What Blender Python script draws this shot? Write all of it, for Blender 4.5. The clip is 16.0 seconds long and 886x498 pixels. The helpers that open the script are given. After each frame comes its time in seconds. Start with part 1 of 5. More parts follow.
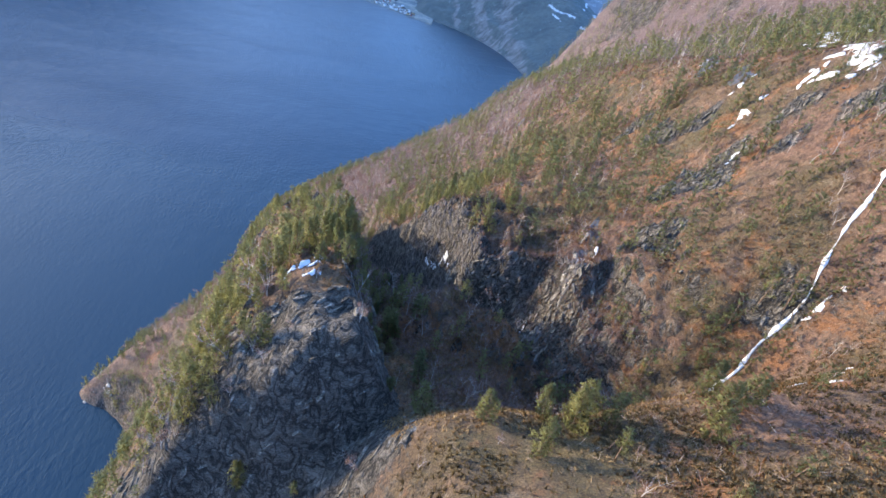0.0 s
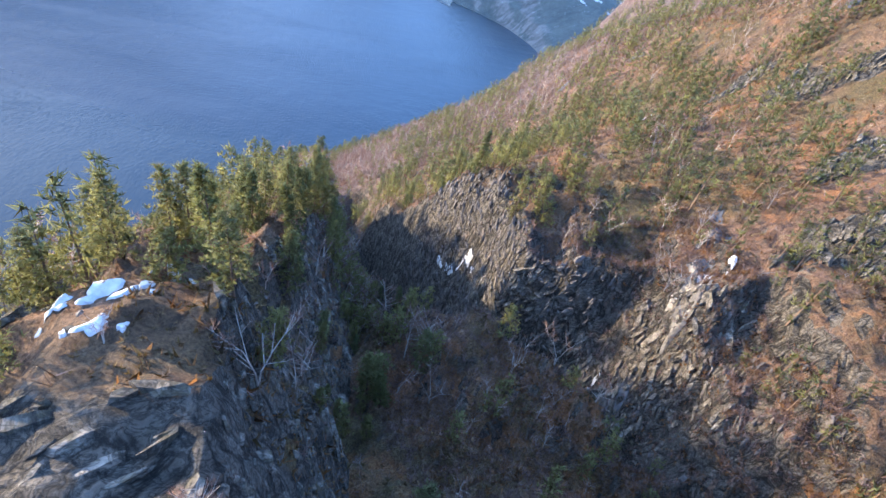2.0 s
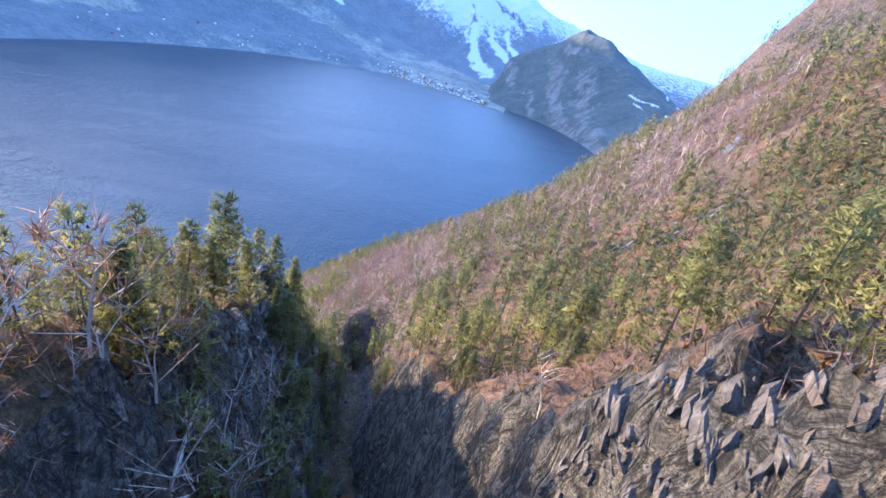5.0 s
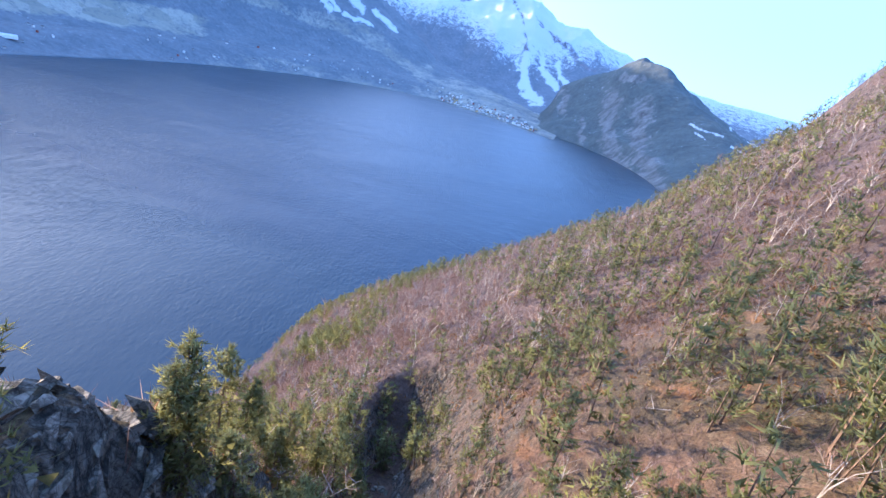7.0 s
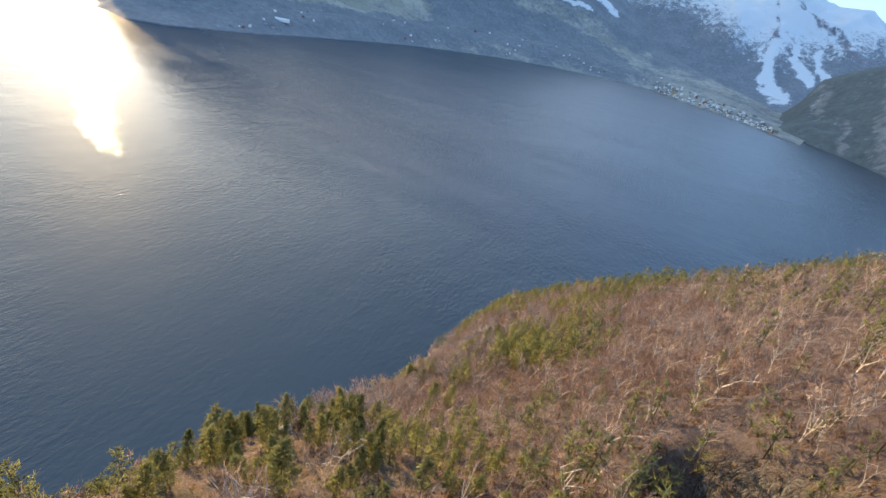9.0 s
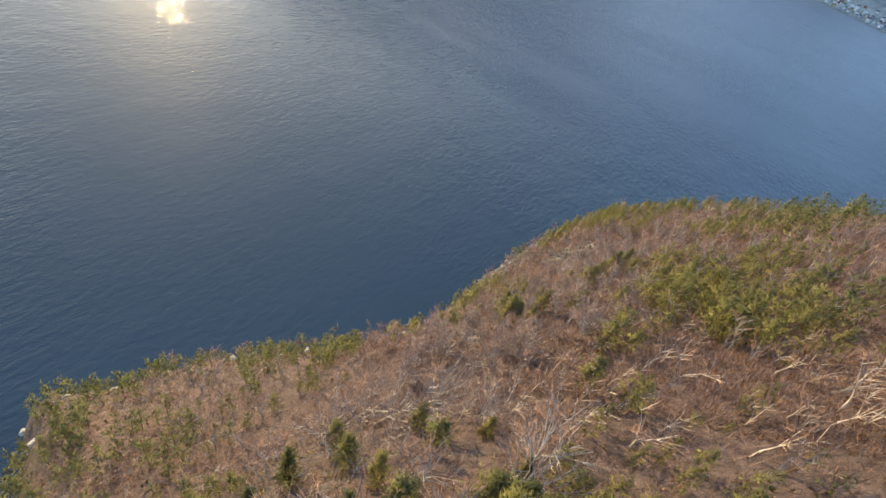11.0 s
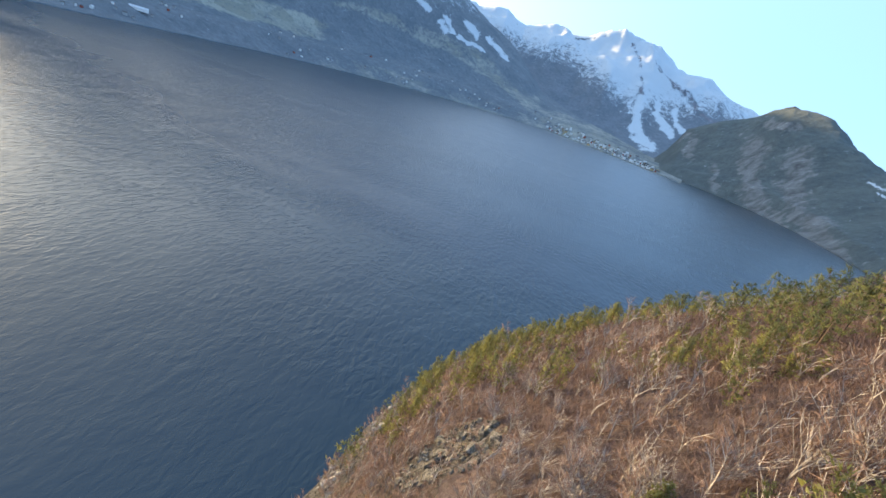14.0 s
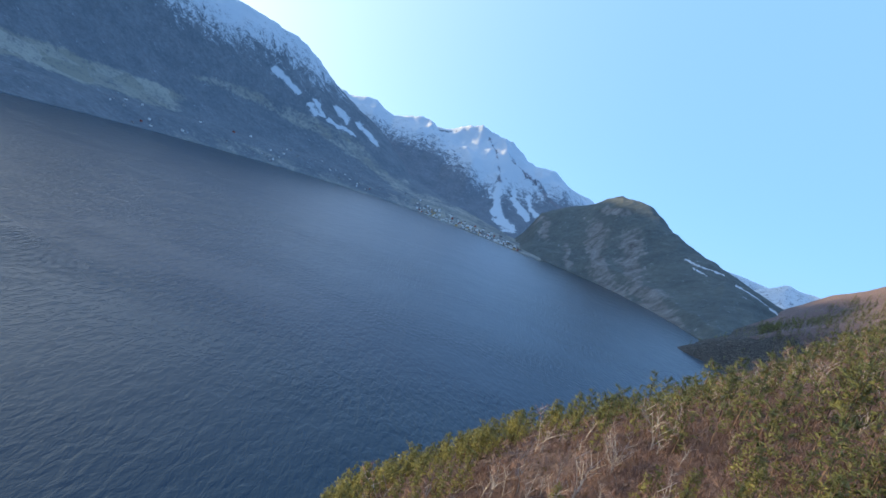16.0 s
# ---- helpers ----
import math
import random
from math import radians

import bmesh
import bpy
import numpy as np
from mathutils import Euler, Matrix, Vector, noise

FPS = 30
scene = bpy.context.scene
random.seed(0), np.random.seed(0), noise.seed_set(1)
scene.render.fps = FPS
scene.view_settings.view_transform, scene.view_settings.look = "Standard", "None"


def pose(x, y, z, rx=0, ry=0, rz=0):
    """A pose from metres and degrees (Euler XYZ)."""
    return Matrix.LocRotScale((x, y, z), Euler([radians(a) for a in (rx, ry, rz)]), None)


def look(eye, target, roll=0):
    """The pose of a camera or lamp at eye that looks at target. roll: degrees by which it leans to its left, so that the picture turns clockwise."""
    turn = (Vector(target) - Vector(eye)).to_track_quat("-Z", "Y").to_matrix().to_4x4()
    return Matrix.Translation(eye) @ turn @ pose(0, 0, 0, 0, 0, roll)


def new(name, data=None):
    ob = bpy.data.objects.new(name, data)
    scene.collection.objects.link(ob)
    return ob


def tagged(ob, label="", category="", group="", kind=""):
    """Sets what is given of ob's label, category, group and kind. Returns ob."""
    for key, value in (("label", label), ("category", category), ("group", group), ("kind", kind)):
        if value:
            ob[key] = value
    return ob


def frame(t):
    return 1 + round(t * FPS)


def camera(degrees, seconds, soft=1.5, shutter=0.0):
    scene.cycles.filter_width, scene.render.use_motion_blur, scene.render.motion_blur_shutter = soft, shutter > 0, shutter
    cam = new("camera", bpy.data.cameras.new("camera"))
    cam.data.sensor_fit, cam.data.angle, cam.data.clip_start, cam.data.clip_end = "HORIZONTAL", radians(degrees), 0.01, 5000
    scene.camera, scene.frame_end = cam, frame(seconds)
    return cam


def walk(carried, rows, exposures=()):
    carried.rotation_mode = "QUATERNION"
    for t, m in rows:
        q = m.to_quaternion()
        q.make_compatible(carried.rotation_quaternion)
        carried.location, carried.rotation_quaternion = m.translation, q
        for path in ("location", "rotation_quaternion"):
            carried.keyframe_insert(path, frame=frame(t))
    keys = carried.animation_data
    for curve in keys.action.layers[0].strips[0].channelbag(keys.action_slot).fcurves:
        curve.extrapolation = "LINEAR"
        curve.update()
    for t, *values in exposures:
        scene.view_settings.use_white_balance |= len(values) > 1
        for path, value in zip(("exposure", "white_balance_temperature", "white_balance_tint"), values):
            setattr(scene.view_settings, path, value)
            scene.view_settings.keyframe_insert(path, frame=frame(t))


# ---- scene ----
# The flight: seconds, place in metres, then yaw, pitch and roll in degrees.
FLIGHT = [
    (0, -12.3, -140.0, 243.0, -16.45, -33.18, 13.41),
    (0.5, -10.0, -131.5, 236.9, -18.42, -35.41, 14.74),
    (1, -7.6, -123.5, 231.9, -16.56, -32.99, 13.93),
    (1.5, -5.7, -115.2, 227.0, -14.76, -31.43, 13.74),
    (2, -4.8, -105.5, 220.6, -15.56, -34.64, 15.30),
    (2.5, -3.0, -96.4, 215.5, -12.39, -29.91, 13.79),
    (3, -1.3, -88.3, 212.0, -9.17, -24.50, 12.19),
    (3.2, -1.1, -84.4, 209.9, -8.69, -24.18, 12.77),
    (5.3, 3.5, -33.5, 187.2, -5.30, -24.38, 11.79),
    (5.5, 3.7, -29.4, 185.5, -4.95, -24.55, 11.58),
    (6, 3.7, -19.2, 180.6, -4.25, -26.09, 11.78),
    (6.5, 2.6, -9.8, 175.9, -3.17, -25.11, 12.50),
    (7, -0.9, -1.6, 172.8, 0.14, -22.24, 12.51),
    (7.5, -6.0, 7.3, 168.6, 7.35, -21.49, 12.67),
    (8, -10.5, 12.6, 165.0, 13.94, -22.88, 12.31),
    (8.5, -14.6, 16.9, 161.8, 21.02, -24.53, 11.59),
    (9, -17.7, 20.7, 157.7, 22.69, -28.03, 12.43),
    (9.2, -18.6, 21.9, 155.6, 22.86, -29.56, 12.56),
    (11.3, -47.9, 52.4, 124.7, 25.30, -41.92, 18.25),
    (11.5, -50.1, 55.4, 122.0, 26.08, -39.73, 17.10),
    (12, -55.3, 63.5, 114.4, 26.81, -32.81, 14.68),
    (12.5, -58.1, 75.1, 108.0, 25.56, -29.03, 14.25),
    (13, -59.2, 88.8, 101.6, 20.71, -25.63, 14.86),
    (13.5, -59.7, 102.6, 95.2, 14.36, -21.86, 16.45),
    (14, -59.6, 114.0, 90.5, 10.05, -20.01, 17.60),
    (14.5, -58.8, 123.9, 87.5, 7.13, -17.18, 18.03),
    (15, -57.6, 135.6, 85.6, 3.91, -11.03, 18.61),
    (15.5, -58.7, 142.2, 83.7, 1.23, -7.75, 19.33),
    (16, -60.0, 148.5, 83.0, -1.76, -6.00, 19.06),
]


def heading(yaw, pitch):
    a, b = radians(yaw), radians(pitch)
    return Vector((-math.sin(a) * math.cos(b), math.cos(a) * math.cos(b), math.sin(b)))


cam = camera(86.7, 16.0)
walk(cam, [(t, look((x, y, z), Vector((x, y, z)) + 10 * heading(yaw, pitch), roll)) for t, x, y, z, yaw, pitch, roll in FLIGHT],
     exposures=[(0, 3.68, 5150, 13), (1, 3.98, 5120, 12), (2, 4.12, 5330, 14), (3, 4.22, 5290, 17), (6, 4.14, 5150, 20), (7, 4.02, 5180, 20), (7.6, 3.84, 5380, 18), (8.5, 3.58, 7000, 10), (11.5, 3.46, 7000, 7), (13, 3.47, 6950, 4), (14.5, 3.42, 6600, 7), (16, 2.98, 5900, 7)])
# ---- sky and sun: low winter sun over the open end of the fjord ----
SUN_AZ, SUN_EL = -63.0, 11.0
sun_way = Vector((math.sin(radians(SUN_AZ)) * math.cos(radians(SUN_EL)), math.cos(radians(SUN_AZ)) * math.cos(radians(SUN_EL)), math.sin(radians(SUN_EL))))
world = bpy.data.worlds.new("sky")
scene.world = world
world.use_nodes = True
wn = world.node_tree
sky = wn.nodes.new("ShaderNodeTexSky")
sky.sky_type = "NISHITA"
sky.sun_disc = False
sky.sun_elevation, sky.sun_rotation = radians(SUN_EL), radians(SUN_AZ)
sky.altitude, sky.air_density, sky.dust_density, sky.ozone_density = 300, 0.7, 1.0, 4.0
veil = wn.nodes.new("ShaderNodeMix")  # thin high haze evens the sky out
veil.data_type = "RGBA"
veil.inputs[0].default_value = 0.94
veil.inputs[7].default_value = (0.30, 0.54, 0.94, 1)
wn.links.new(sky.outputs[0], veil.inputs[6])
toward = wn.nodes.new("ShaderNodeVectorMath")  # the haze glows round the sun
toward.operation = "DOT_PRODUCT"
toward.inputs[1].default_value = sun_way
wn.links.new(wn.nodes.new("ShaderNodeTexCoord").outputs["Generated"], toward.inputs[0])
fall = wn.nodes.new("ShaderNodeMath")
fall.operation = "MULTIPLY_ADD"
fall.inputs[1].default_value, fall.inputs[2].default_value = 4.5, -4.5
wn.links.new(toward.outputs["Value"], fall.inputs[0])
aureole = wn.nodes.new("ShaderNodeMath")
aureole.operation = "EXPONENT"
wn.links.new(fall.outputs[0], aureole.inputs[0])
warm = wn.nodes.new("ShaderNodeMix")
warm.data_type, warm.blend_type, warm.clamp_result = "RGBA", "ADD", False
warm.inputs[7].default_value = (1.15, 0.86, 0.27, 1)
wn.links.new(aureole.outputs[0], warm.inputs[0])
wn.links.new(veil.outputs[2], warm.inputs[6])
wn.links.new(warm.outputs[2], wn.nodes["Background"].inputs[0])
wn.nodes["Background"].inputs[1].default_value = 0.145
sun = new("sun", bpy.data.lights.new("sun", "SUN"))
sun.data.energy, sun.data.angle, sun.data.color = 1.0, radians(1.5), (1.0, 0.71, 0.36)
sun.matrix_world = look(sun_way * 800, (0, 0, 0))
# ---- materials ----
def material(name, rough=0.9):
    m = bpy.data.materials.new(name)
    m.use_nodes = True
    p = m.node_tree.nodes["Principled BSDF"]
    p.inputs["Roughness"].default_value = rough
    return m, m.node_tree, p


def noise_node(nt, scale, detail=6.0, rough=0.6, vec=None, dist=0.0):
    n = nt.nodes.new("ShaderNodeTexNoise")
    n.inputs["Scale"].default_value, n.inputs["Detail"].default_value = scale, detail
    n.inputs["Roughness"].default_value, n.inputs["Distortion"].default_value = rough, dist
    if vec is None:
        vec = place_node(nt)
    nt.links.new(vec, n.inputs["Vector"])
    return n.outputs["Fac"]


def place_node(nt, scale=(1, 1, 1)):
    g = nt.nodes.new("ShaderNodeNewGeometry")
    if scale == (1, 1, 1):
        return g.outputs["Position"]
    m = nt.nodes.new("ShaderNodeVectorMath")
    m.operation = "MULTIPLY"
    m.inputs[1].default_value = scale
    nt.links.new(g.outputs["Position"], m.inputs[0])
    return m.outputs[0]


def ramp(nt, fac, stops):
    r = nt.nodes.new("ShaderNodeValToRGB")
    e = r.color_ramp.elements
    while len(e) < len(stops):
        e.new(0.5)
    for el, (at, c) in zip(e, stops):
        el.position = at
        el.color = (*c, 1) if not isinstance(c, (int, float)) else (c, c, c, 1)
    nt.links.new(fac, r.inputs[0])
    return r.outputs[0]


def mix(nt, fac, a, b, kind="MIX"):
    m = nt.nodes.new("ShaderNodeMix")
    m.data_type, m.blend_type = "RGBA", kind
    for sock, v in ((m.inputs[0], fac), (m.inputs[6], a), (m.inputs[7], b)):
        if isinstance(v, bpy.types.NodeSocket):
            nt.links.new(v, sock)
        elif isinstance(v, (int, float)):
            sock.default_value = v
        else:
            sock.default_value = (*v, 1)
    return m.outputs[2]


def bump(nt, p, height, strength, distance):
    b = nt.nodes.new("ShaderNodeBump")
    b.inputs["Strength"].default_value, b.inputs["Distance"].default_value = strength, distance
    nt.links.new(height, b.inputs["Height"])
    nt.links.new(b.outputs[0], p.inputs["Normal"])
    return b


def upness(nt):
    g = nt.nodes.new("ShaderNodeNewGeometry")
    s = nt.nodes.new("ShaderNodeSeparateXYZ")
    nt.links.new(g.outputs["True Normal"], s.inputs[0])
    return s.outputs[2]


def maths(nt, op, a, b):
    m = nt.nodes.new("ShaderNodeMath")
    m.operation = op
    for sock, v in zip(m.inputs, (a, b)):
        if isinstance(v, bpy.types.NodeSocket):
            nt.links.new(v, sock)
        else:
            sock.default_value = v
    return m.outputs[0]


def cracks(nt, scale, vec=None):
    """Ridged noise: near nought along ragged lines."""
    n = noise_node(nt, scale, 5, 0.6, vec, 0.8)
    return maths(nt, "ABSOLUTE", maths(nt, "SUBTRACT", n, 0.5), 0.0)


def warped(nt, scale, amount, stretch=(1, 1, 1)):
    """The place, shaken by noise, so that cells get ragged edges."""
    n = nt.nodes.new("ShaderNodeTexNoise")
    n.inputs["Scale"].default_value, n.inputs["Detail"].default_value = scale, 4
    nt.links.new(place_node(nt), n.inputs["Vector"])
    a = nt.nodes.new("ShaderNodeVectorMath")
    a.operation = "MULTIPLY_ADD"
    a.inputs[1].default_value = (amount, amount, amount)
    nt.links.new(n.outputs["Color"], a.inputs[0])
    nt.links.new(place_node(nt, stretch), a.inputs[2])
    return a.outputs[0]


def mask(nt, name):
    a = nt.nodes.new("ShaderNodeAttribute")
    a.attribute_name = name
    return a.outputs["Fac"]


def rock_colour(nt):
    face = noise_node(nt, 0.35, 9, 0.75, warped(nt, 0.5, 1.5))
    c = ramp(nt, face, [(0.32, (0.085, 0.076, 0.065)), (0.45, (0.19, 0.168, 0.142)), (0.56, (0.265, 0.238, 0.205)), (0.7, (0.42, 0.385, 0.335))])
    split = ramp(nt, cracks(nt, 0.55, place_node(nt, (1.0, 1.0, 0.55))), [(0.0, 0.12), (0.07, 1.0)])
    small = ramp(nt, cracks(nt, 1.9, place_node(nt, (0.7, 1.2, 1.5))), [(0.0, 0.3), (0.07, 1.0)])
    lichen = ramp(nt, noise_node(nt, 0.9, 8, 0.8), [(0.55, 0.0), (0.7, 0.55)])
    c = mix(nt, lichen, c, (0.16, 0.15, 0.10))
    return mix(nt, 1.0, mix(nt, 1.0, c, split, "MULTIPLY"), small, "MULTIPLY")


def rock_relief(nt):
    return maths(nt, "ADD", ramp(nt, cracks(nt, 0.55, place_node(nt, (1.0, 1.0, 0.55))), [(0.0, 0.0), (0.12, 0.7)]), noise_node(nt, 1.3, 9, 0.8))


def make_ground():
    m, nt, p = material("hillside_ground", 0.95)
    big = noise_node(nt, 0.045, 5, 0.6)
    fine = noise_node(nt, 0.9, 8, 0.75)
    grain = noise_node(nt, 5.0, 6, 0.75)
    heather = ramp(nt, fine, [(0.3, (0.09, 0.054, 0.038)), (0.45, (0.24, 0.14, 0.09)), (0.58, (0.36, 0.215, 0.135)), (0.72, (0.5, 0.38, 0.27))])
    moss = ramp(nt, grain, [(0.3, (0.06, 0.05, 0.02)), (0.55, (0.19, 0.145, 0.06)), (0.75, (0.36, 0.28, 0.14))])
    veg = mix(nt, ramp(nt, big, [(0.42, 0.0), (0.6, 1.0)]), heather, moss)
    tuft = noise_node(nt, 0.38, 9, 0.78, None, 0.6)
    veg = mix(nt, ramp(nt, tuft, [(0.38, 0.85), (0.47, 0.0)]), veg, (0.05, 0.036, 0.026))
    veg = mix(nt, ramp(nt, tuft, [(0.56, 0.0), (0.64, 0.7)]), veg, (0.46, 0.35, 0.23))
    veg = mix(nt, ramp(nt, grain, [(0.35, 0.75), (0.55, 0.0)]), veg, (0.045, 0.028, 0.018))
    rust = noise_node(nt, 0.11, 7, 0.7, None, 0.5)
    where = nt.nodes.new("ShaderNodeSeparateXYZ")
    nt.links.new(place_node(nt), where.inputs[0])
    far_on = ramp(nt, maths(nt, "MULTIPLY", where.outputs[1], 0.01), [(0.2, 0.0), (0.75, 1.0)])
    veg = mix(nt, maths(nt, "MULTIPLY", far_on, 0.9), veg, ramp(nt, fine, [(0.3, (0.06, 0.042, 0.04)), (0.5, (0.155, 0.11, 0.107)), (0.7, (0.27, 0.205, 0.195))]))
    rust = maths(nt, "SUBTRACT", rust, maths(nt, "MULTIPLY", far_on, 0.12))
    veg = mix(nt, ramp(nt, rust, [(0.53, 0.0), (0.62, 0.75)]), veg, ramp(nt, grain, [(0.3, (0.12, 0.05, 0.02)), (0.5, (0.34, 0.15, 0.055)), (0.7, (0.52, 0.29, 0.13))]))
    up = upness(nt)
    jag = maths(nt, "ADD", up, maths(nt, "MULTIPLY", maths(nt, "SUBTRACT", fine, 0.5), 0.7))
    jag = maths(nt, "SUBTRACT", jag, maths(nt, "MULTIPLY", mask(nt, "stony"), 0.42))
    steep = ramp(nt, jag, [(0.38, 1.0), (0.52, 0.0)])
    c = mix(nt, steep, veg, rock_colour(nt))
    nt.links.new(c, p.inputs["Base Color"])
    rough_up = mix(nt, steep, maths(nt, "ADD", fine, maths(nt, "MULTIPLY", grain, 0.5)), rock_relief(nt))
    bump(nt, p, rough_up, 1.0, 1.7)
    return m


def make_rock():
    m, nt, p = material("grey_rock", 0.85)
    c = mix(nt, ramp(nt, noise_node(nt, 1.3, 8, 0.7), [(0.5, 0.0), (0.68, 0.8)]), rock_colour(nt), (0.10, 0.085, 0.045))
    nt.links.new(c, p.inputs["Base Color"])
    bump(nt, p, noise_node(nt, 2.5, 8, 0.7), 0.8, 0.3)
    return m


def make_snow():
    m, nt, p = material("old_snow", 0.6)
    nt.links.new(ramp(nt, noise_node(nt, 1.6, 6, 0.7), [(0.3, (0.42, 0.43, 0.46)), (0.6, (0.66, 0.67, 0.69))]), p.inputs["Base Color"])
    bump(nt, p, noise_node(nt, 3.0, 6, 0.7), 0.5, 0.2)
    return m


def make_water():
    m, nt, p = material("fjord_water", 0.3)
    p.inputs["Specular IOR Level"].default_value = 0.0
    big = noise_node(nt, 0.004, 4, 0.5, place_node(nt, (1, 0.6, 1)))
    nt.links.new(ramp(nt, big, [(0.35, (0.008, 0.024, 0.046)), (0.65, (0.013, 0.033, 0.058))]), p.inputs["Base Color"])
    chop = noise_node(nt, 0.4, 4, 0.55, place_node(nt, (1.0, 0.45, 1)), 0.4)
    swell = noise_node(nt, 0.05, 3, 0.5, place_node(nt, (1.0, 0.5, 1)))
    gust = ramp(nt, noise_node(nt, 0.009, 4, 0.6, place_node(nt, (0.5, 1.2, 1))), [(0.38, 0.35), (0.62, 1.0)])
    w = maths(nt, "ADD", maths(nt, "MULTIPLY", chop, gust), maths(nt, "MULTIPLY", swell, 1.0))
    # wind ruffles the water, but for a calm lane along the fjord's axis
    across = nt.nodes.new("ShaderNodeVectorMath")
    across.operation = "DOT_PRODUCT"
    across.inputs[1].default_value = (0.454, 0.891, 0)
    nt.links.new(place_node(nt), across.inputs[0])
    aside = maths(nt, "ABSOLUTE", maths(nt, "SUBTRACT", across.outputs["Value"], 28.0), 0.0)
    aside = maths(nt, "ADD", aside, maths(nt, "MULTIPLY", maths(nt, "SUBTRACT", noise_node(nt, 0.006, 4, 0.6, None, 0.6), 0.5), 170.0))
    ruffled = ramp(nt, maths(nt, "MULTIPLY", aside, 1 / 400), [(0.1, 0.0), (0.55, 1.0)])
    b = bump(nt, p, maths(nt, "MULTIPLY", w, maths(nt, "ADD", maths(nt, "MULTIPLY", ruffled, 0.75), 0.2)), 1.0, 1.0)
    gloss = None
    for calm, windy, share in ((0.10, 0.31, 1.0), (0.4, 0.5, 0.025)):
        lobe = nt.nodes.new("ShaderNodeBsdfGlossy")
        lobe.distribution = "BECKMANN"
        nt.links.new(maths(nt, "ADD", calm, maths(nt, "MULTIPLY", ruffled, windy - calm)), lobe.inputs["Roughness"])
        nt.links.new(b.outputs[0], lobe.inputs["Normal"])
        if gloss is None:
            gloss = lobe
            continue
        blend = nt.nodes.new("ShaderNodeMixShader")
        blend.inputs[0].default_value = share
        nt.links.new(gloss.outputs[0], blend.inputs[1])
        nt.links.new(lobe.outputs[0], blend.inputs[2])
        gloss = blend
    fres = nt.nodes.new("ShaderNodeFresnel")
    fres.inputs["IOR"].default_value = 1.45
    nt.links.new(b.outputs[0], fres.inputs["Normal"])
    both = nt.nodes.new("ShaderNodeMixShader")
    nt.links.new(fres.outputs[0], both.inputs[0])
    nt.links.new(p.outputs[0], both.inputs[1])
    nt.links.new(gloss.outputs[0], both.inputs[2])
    nt.links.new(both.outputs[0], nt.nodes["Material Output"].inputs["Surface"])
    return m


def make_leafy(name, dark, mid, light, scale=1.6, through_light=0.52):
    m, nt, p = material(name, 0.75)
    info = nt.nodes.new("ShaderNodeObjectInfo")
    geo = nt.nodes.new("ShaderNodeNewGeometry")
    both = maths(nt, "ADD", maths(nt, "MULTIPLY", noise_node(nt, scale, 3, 0.6), 0.45), maths(nt, "MULTIPLY", noise_node(nt, scale * 7, 4, 0.7), 0.45))
    f = maths(nt, "ADD", both, maths(nt, "MULTIPLY", geo.outputs["Random Per Island"], 0.1))
    c = ramp(nt, f, [(0.25, dark), (0.5, mid), (0.8, light)])
    tint = mix(nt, info.outputs["Random"], (0.8, 0.85, 0.85), (1.2, 1.12, 0.9))
    c = mix(nt, 1.0, c, tint, "MULTIPLY")
    nt.links.new(c, p.inputs["Base Color"])
    if through_light:
        t = nt.nodes.new("ShaderNodeBsdfTranslucent")
        nt.links.new(c, t.inputs["Color"])
        s = nt.nodes.new("ShaderNodeMixShader")
        s.inputs[0].default_value = through_light
        nt.links.new(p.outputs[0], s.inputs[1])
        nt.links.new(t.outputs[0], s.inputs[2])
        nt.links.new(s.outputs[0], nt.nodes["Material Output"].inputs["Surface"])
    return m


def make_bark(name, dark, light):
    m, nt, p = material(name, 0.85)
    nt.links.new(ramp(nt, noise_node(nt, 5, 6, 0.7, place_node(nt, (1, 1, 0.3))), [(0.35, dark), (0.65, light)]), p.inputs["Base Color"])
    return m


def ragged(nt, base, noise, amount, lo, hi):
    """A mask whose edge is broken up by noise."""
    return ramp(nt, maths(nt, "ADD", base, maths(nt, "MULTIPLY", maths(nt, "SUBTRACT", noise, 0.5), amount)), [(lo, 0.0), (hi, 1.0)])


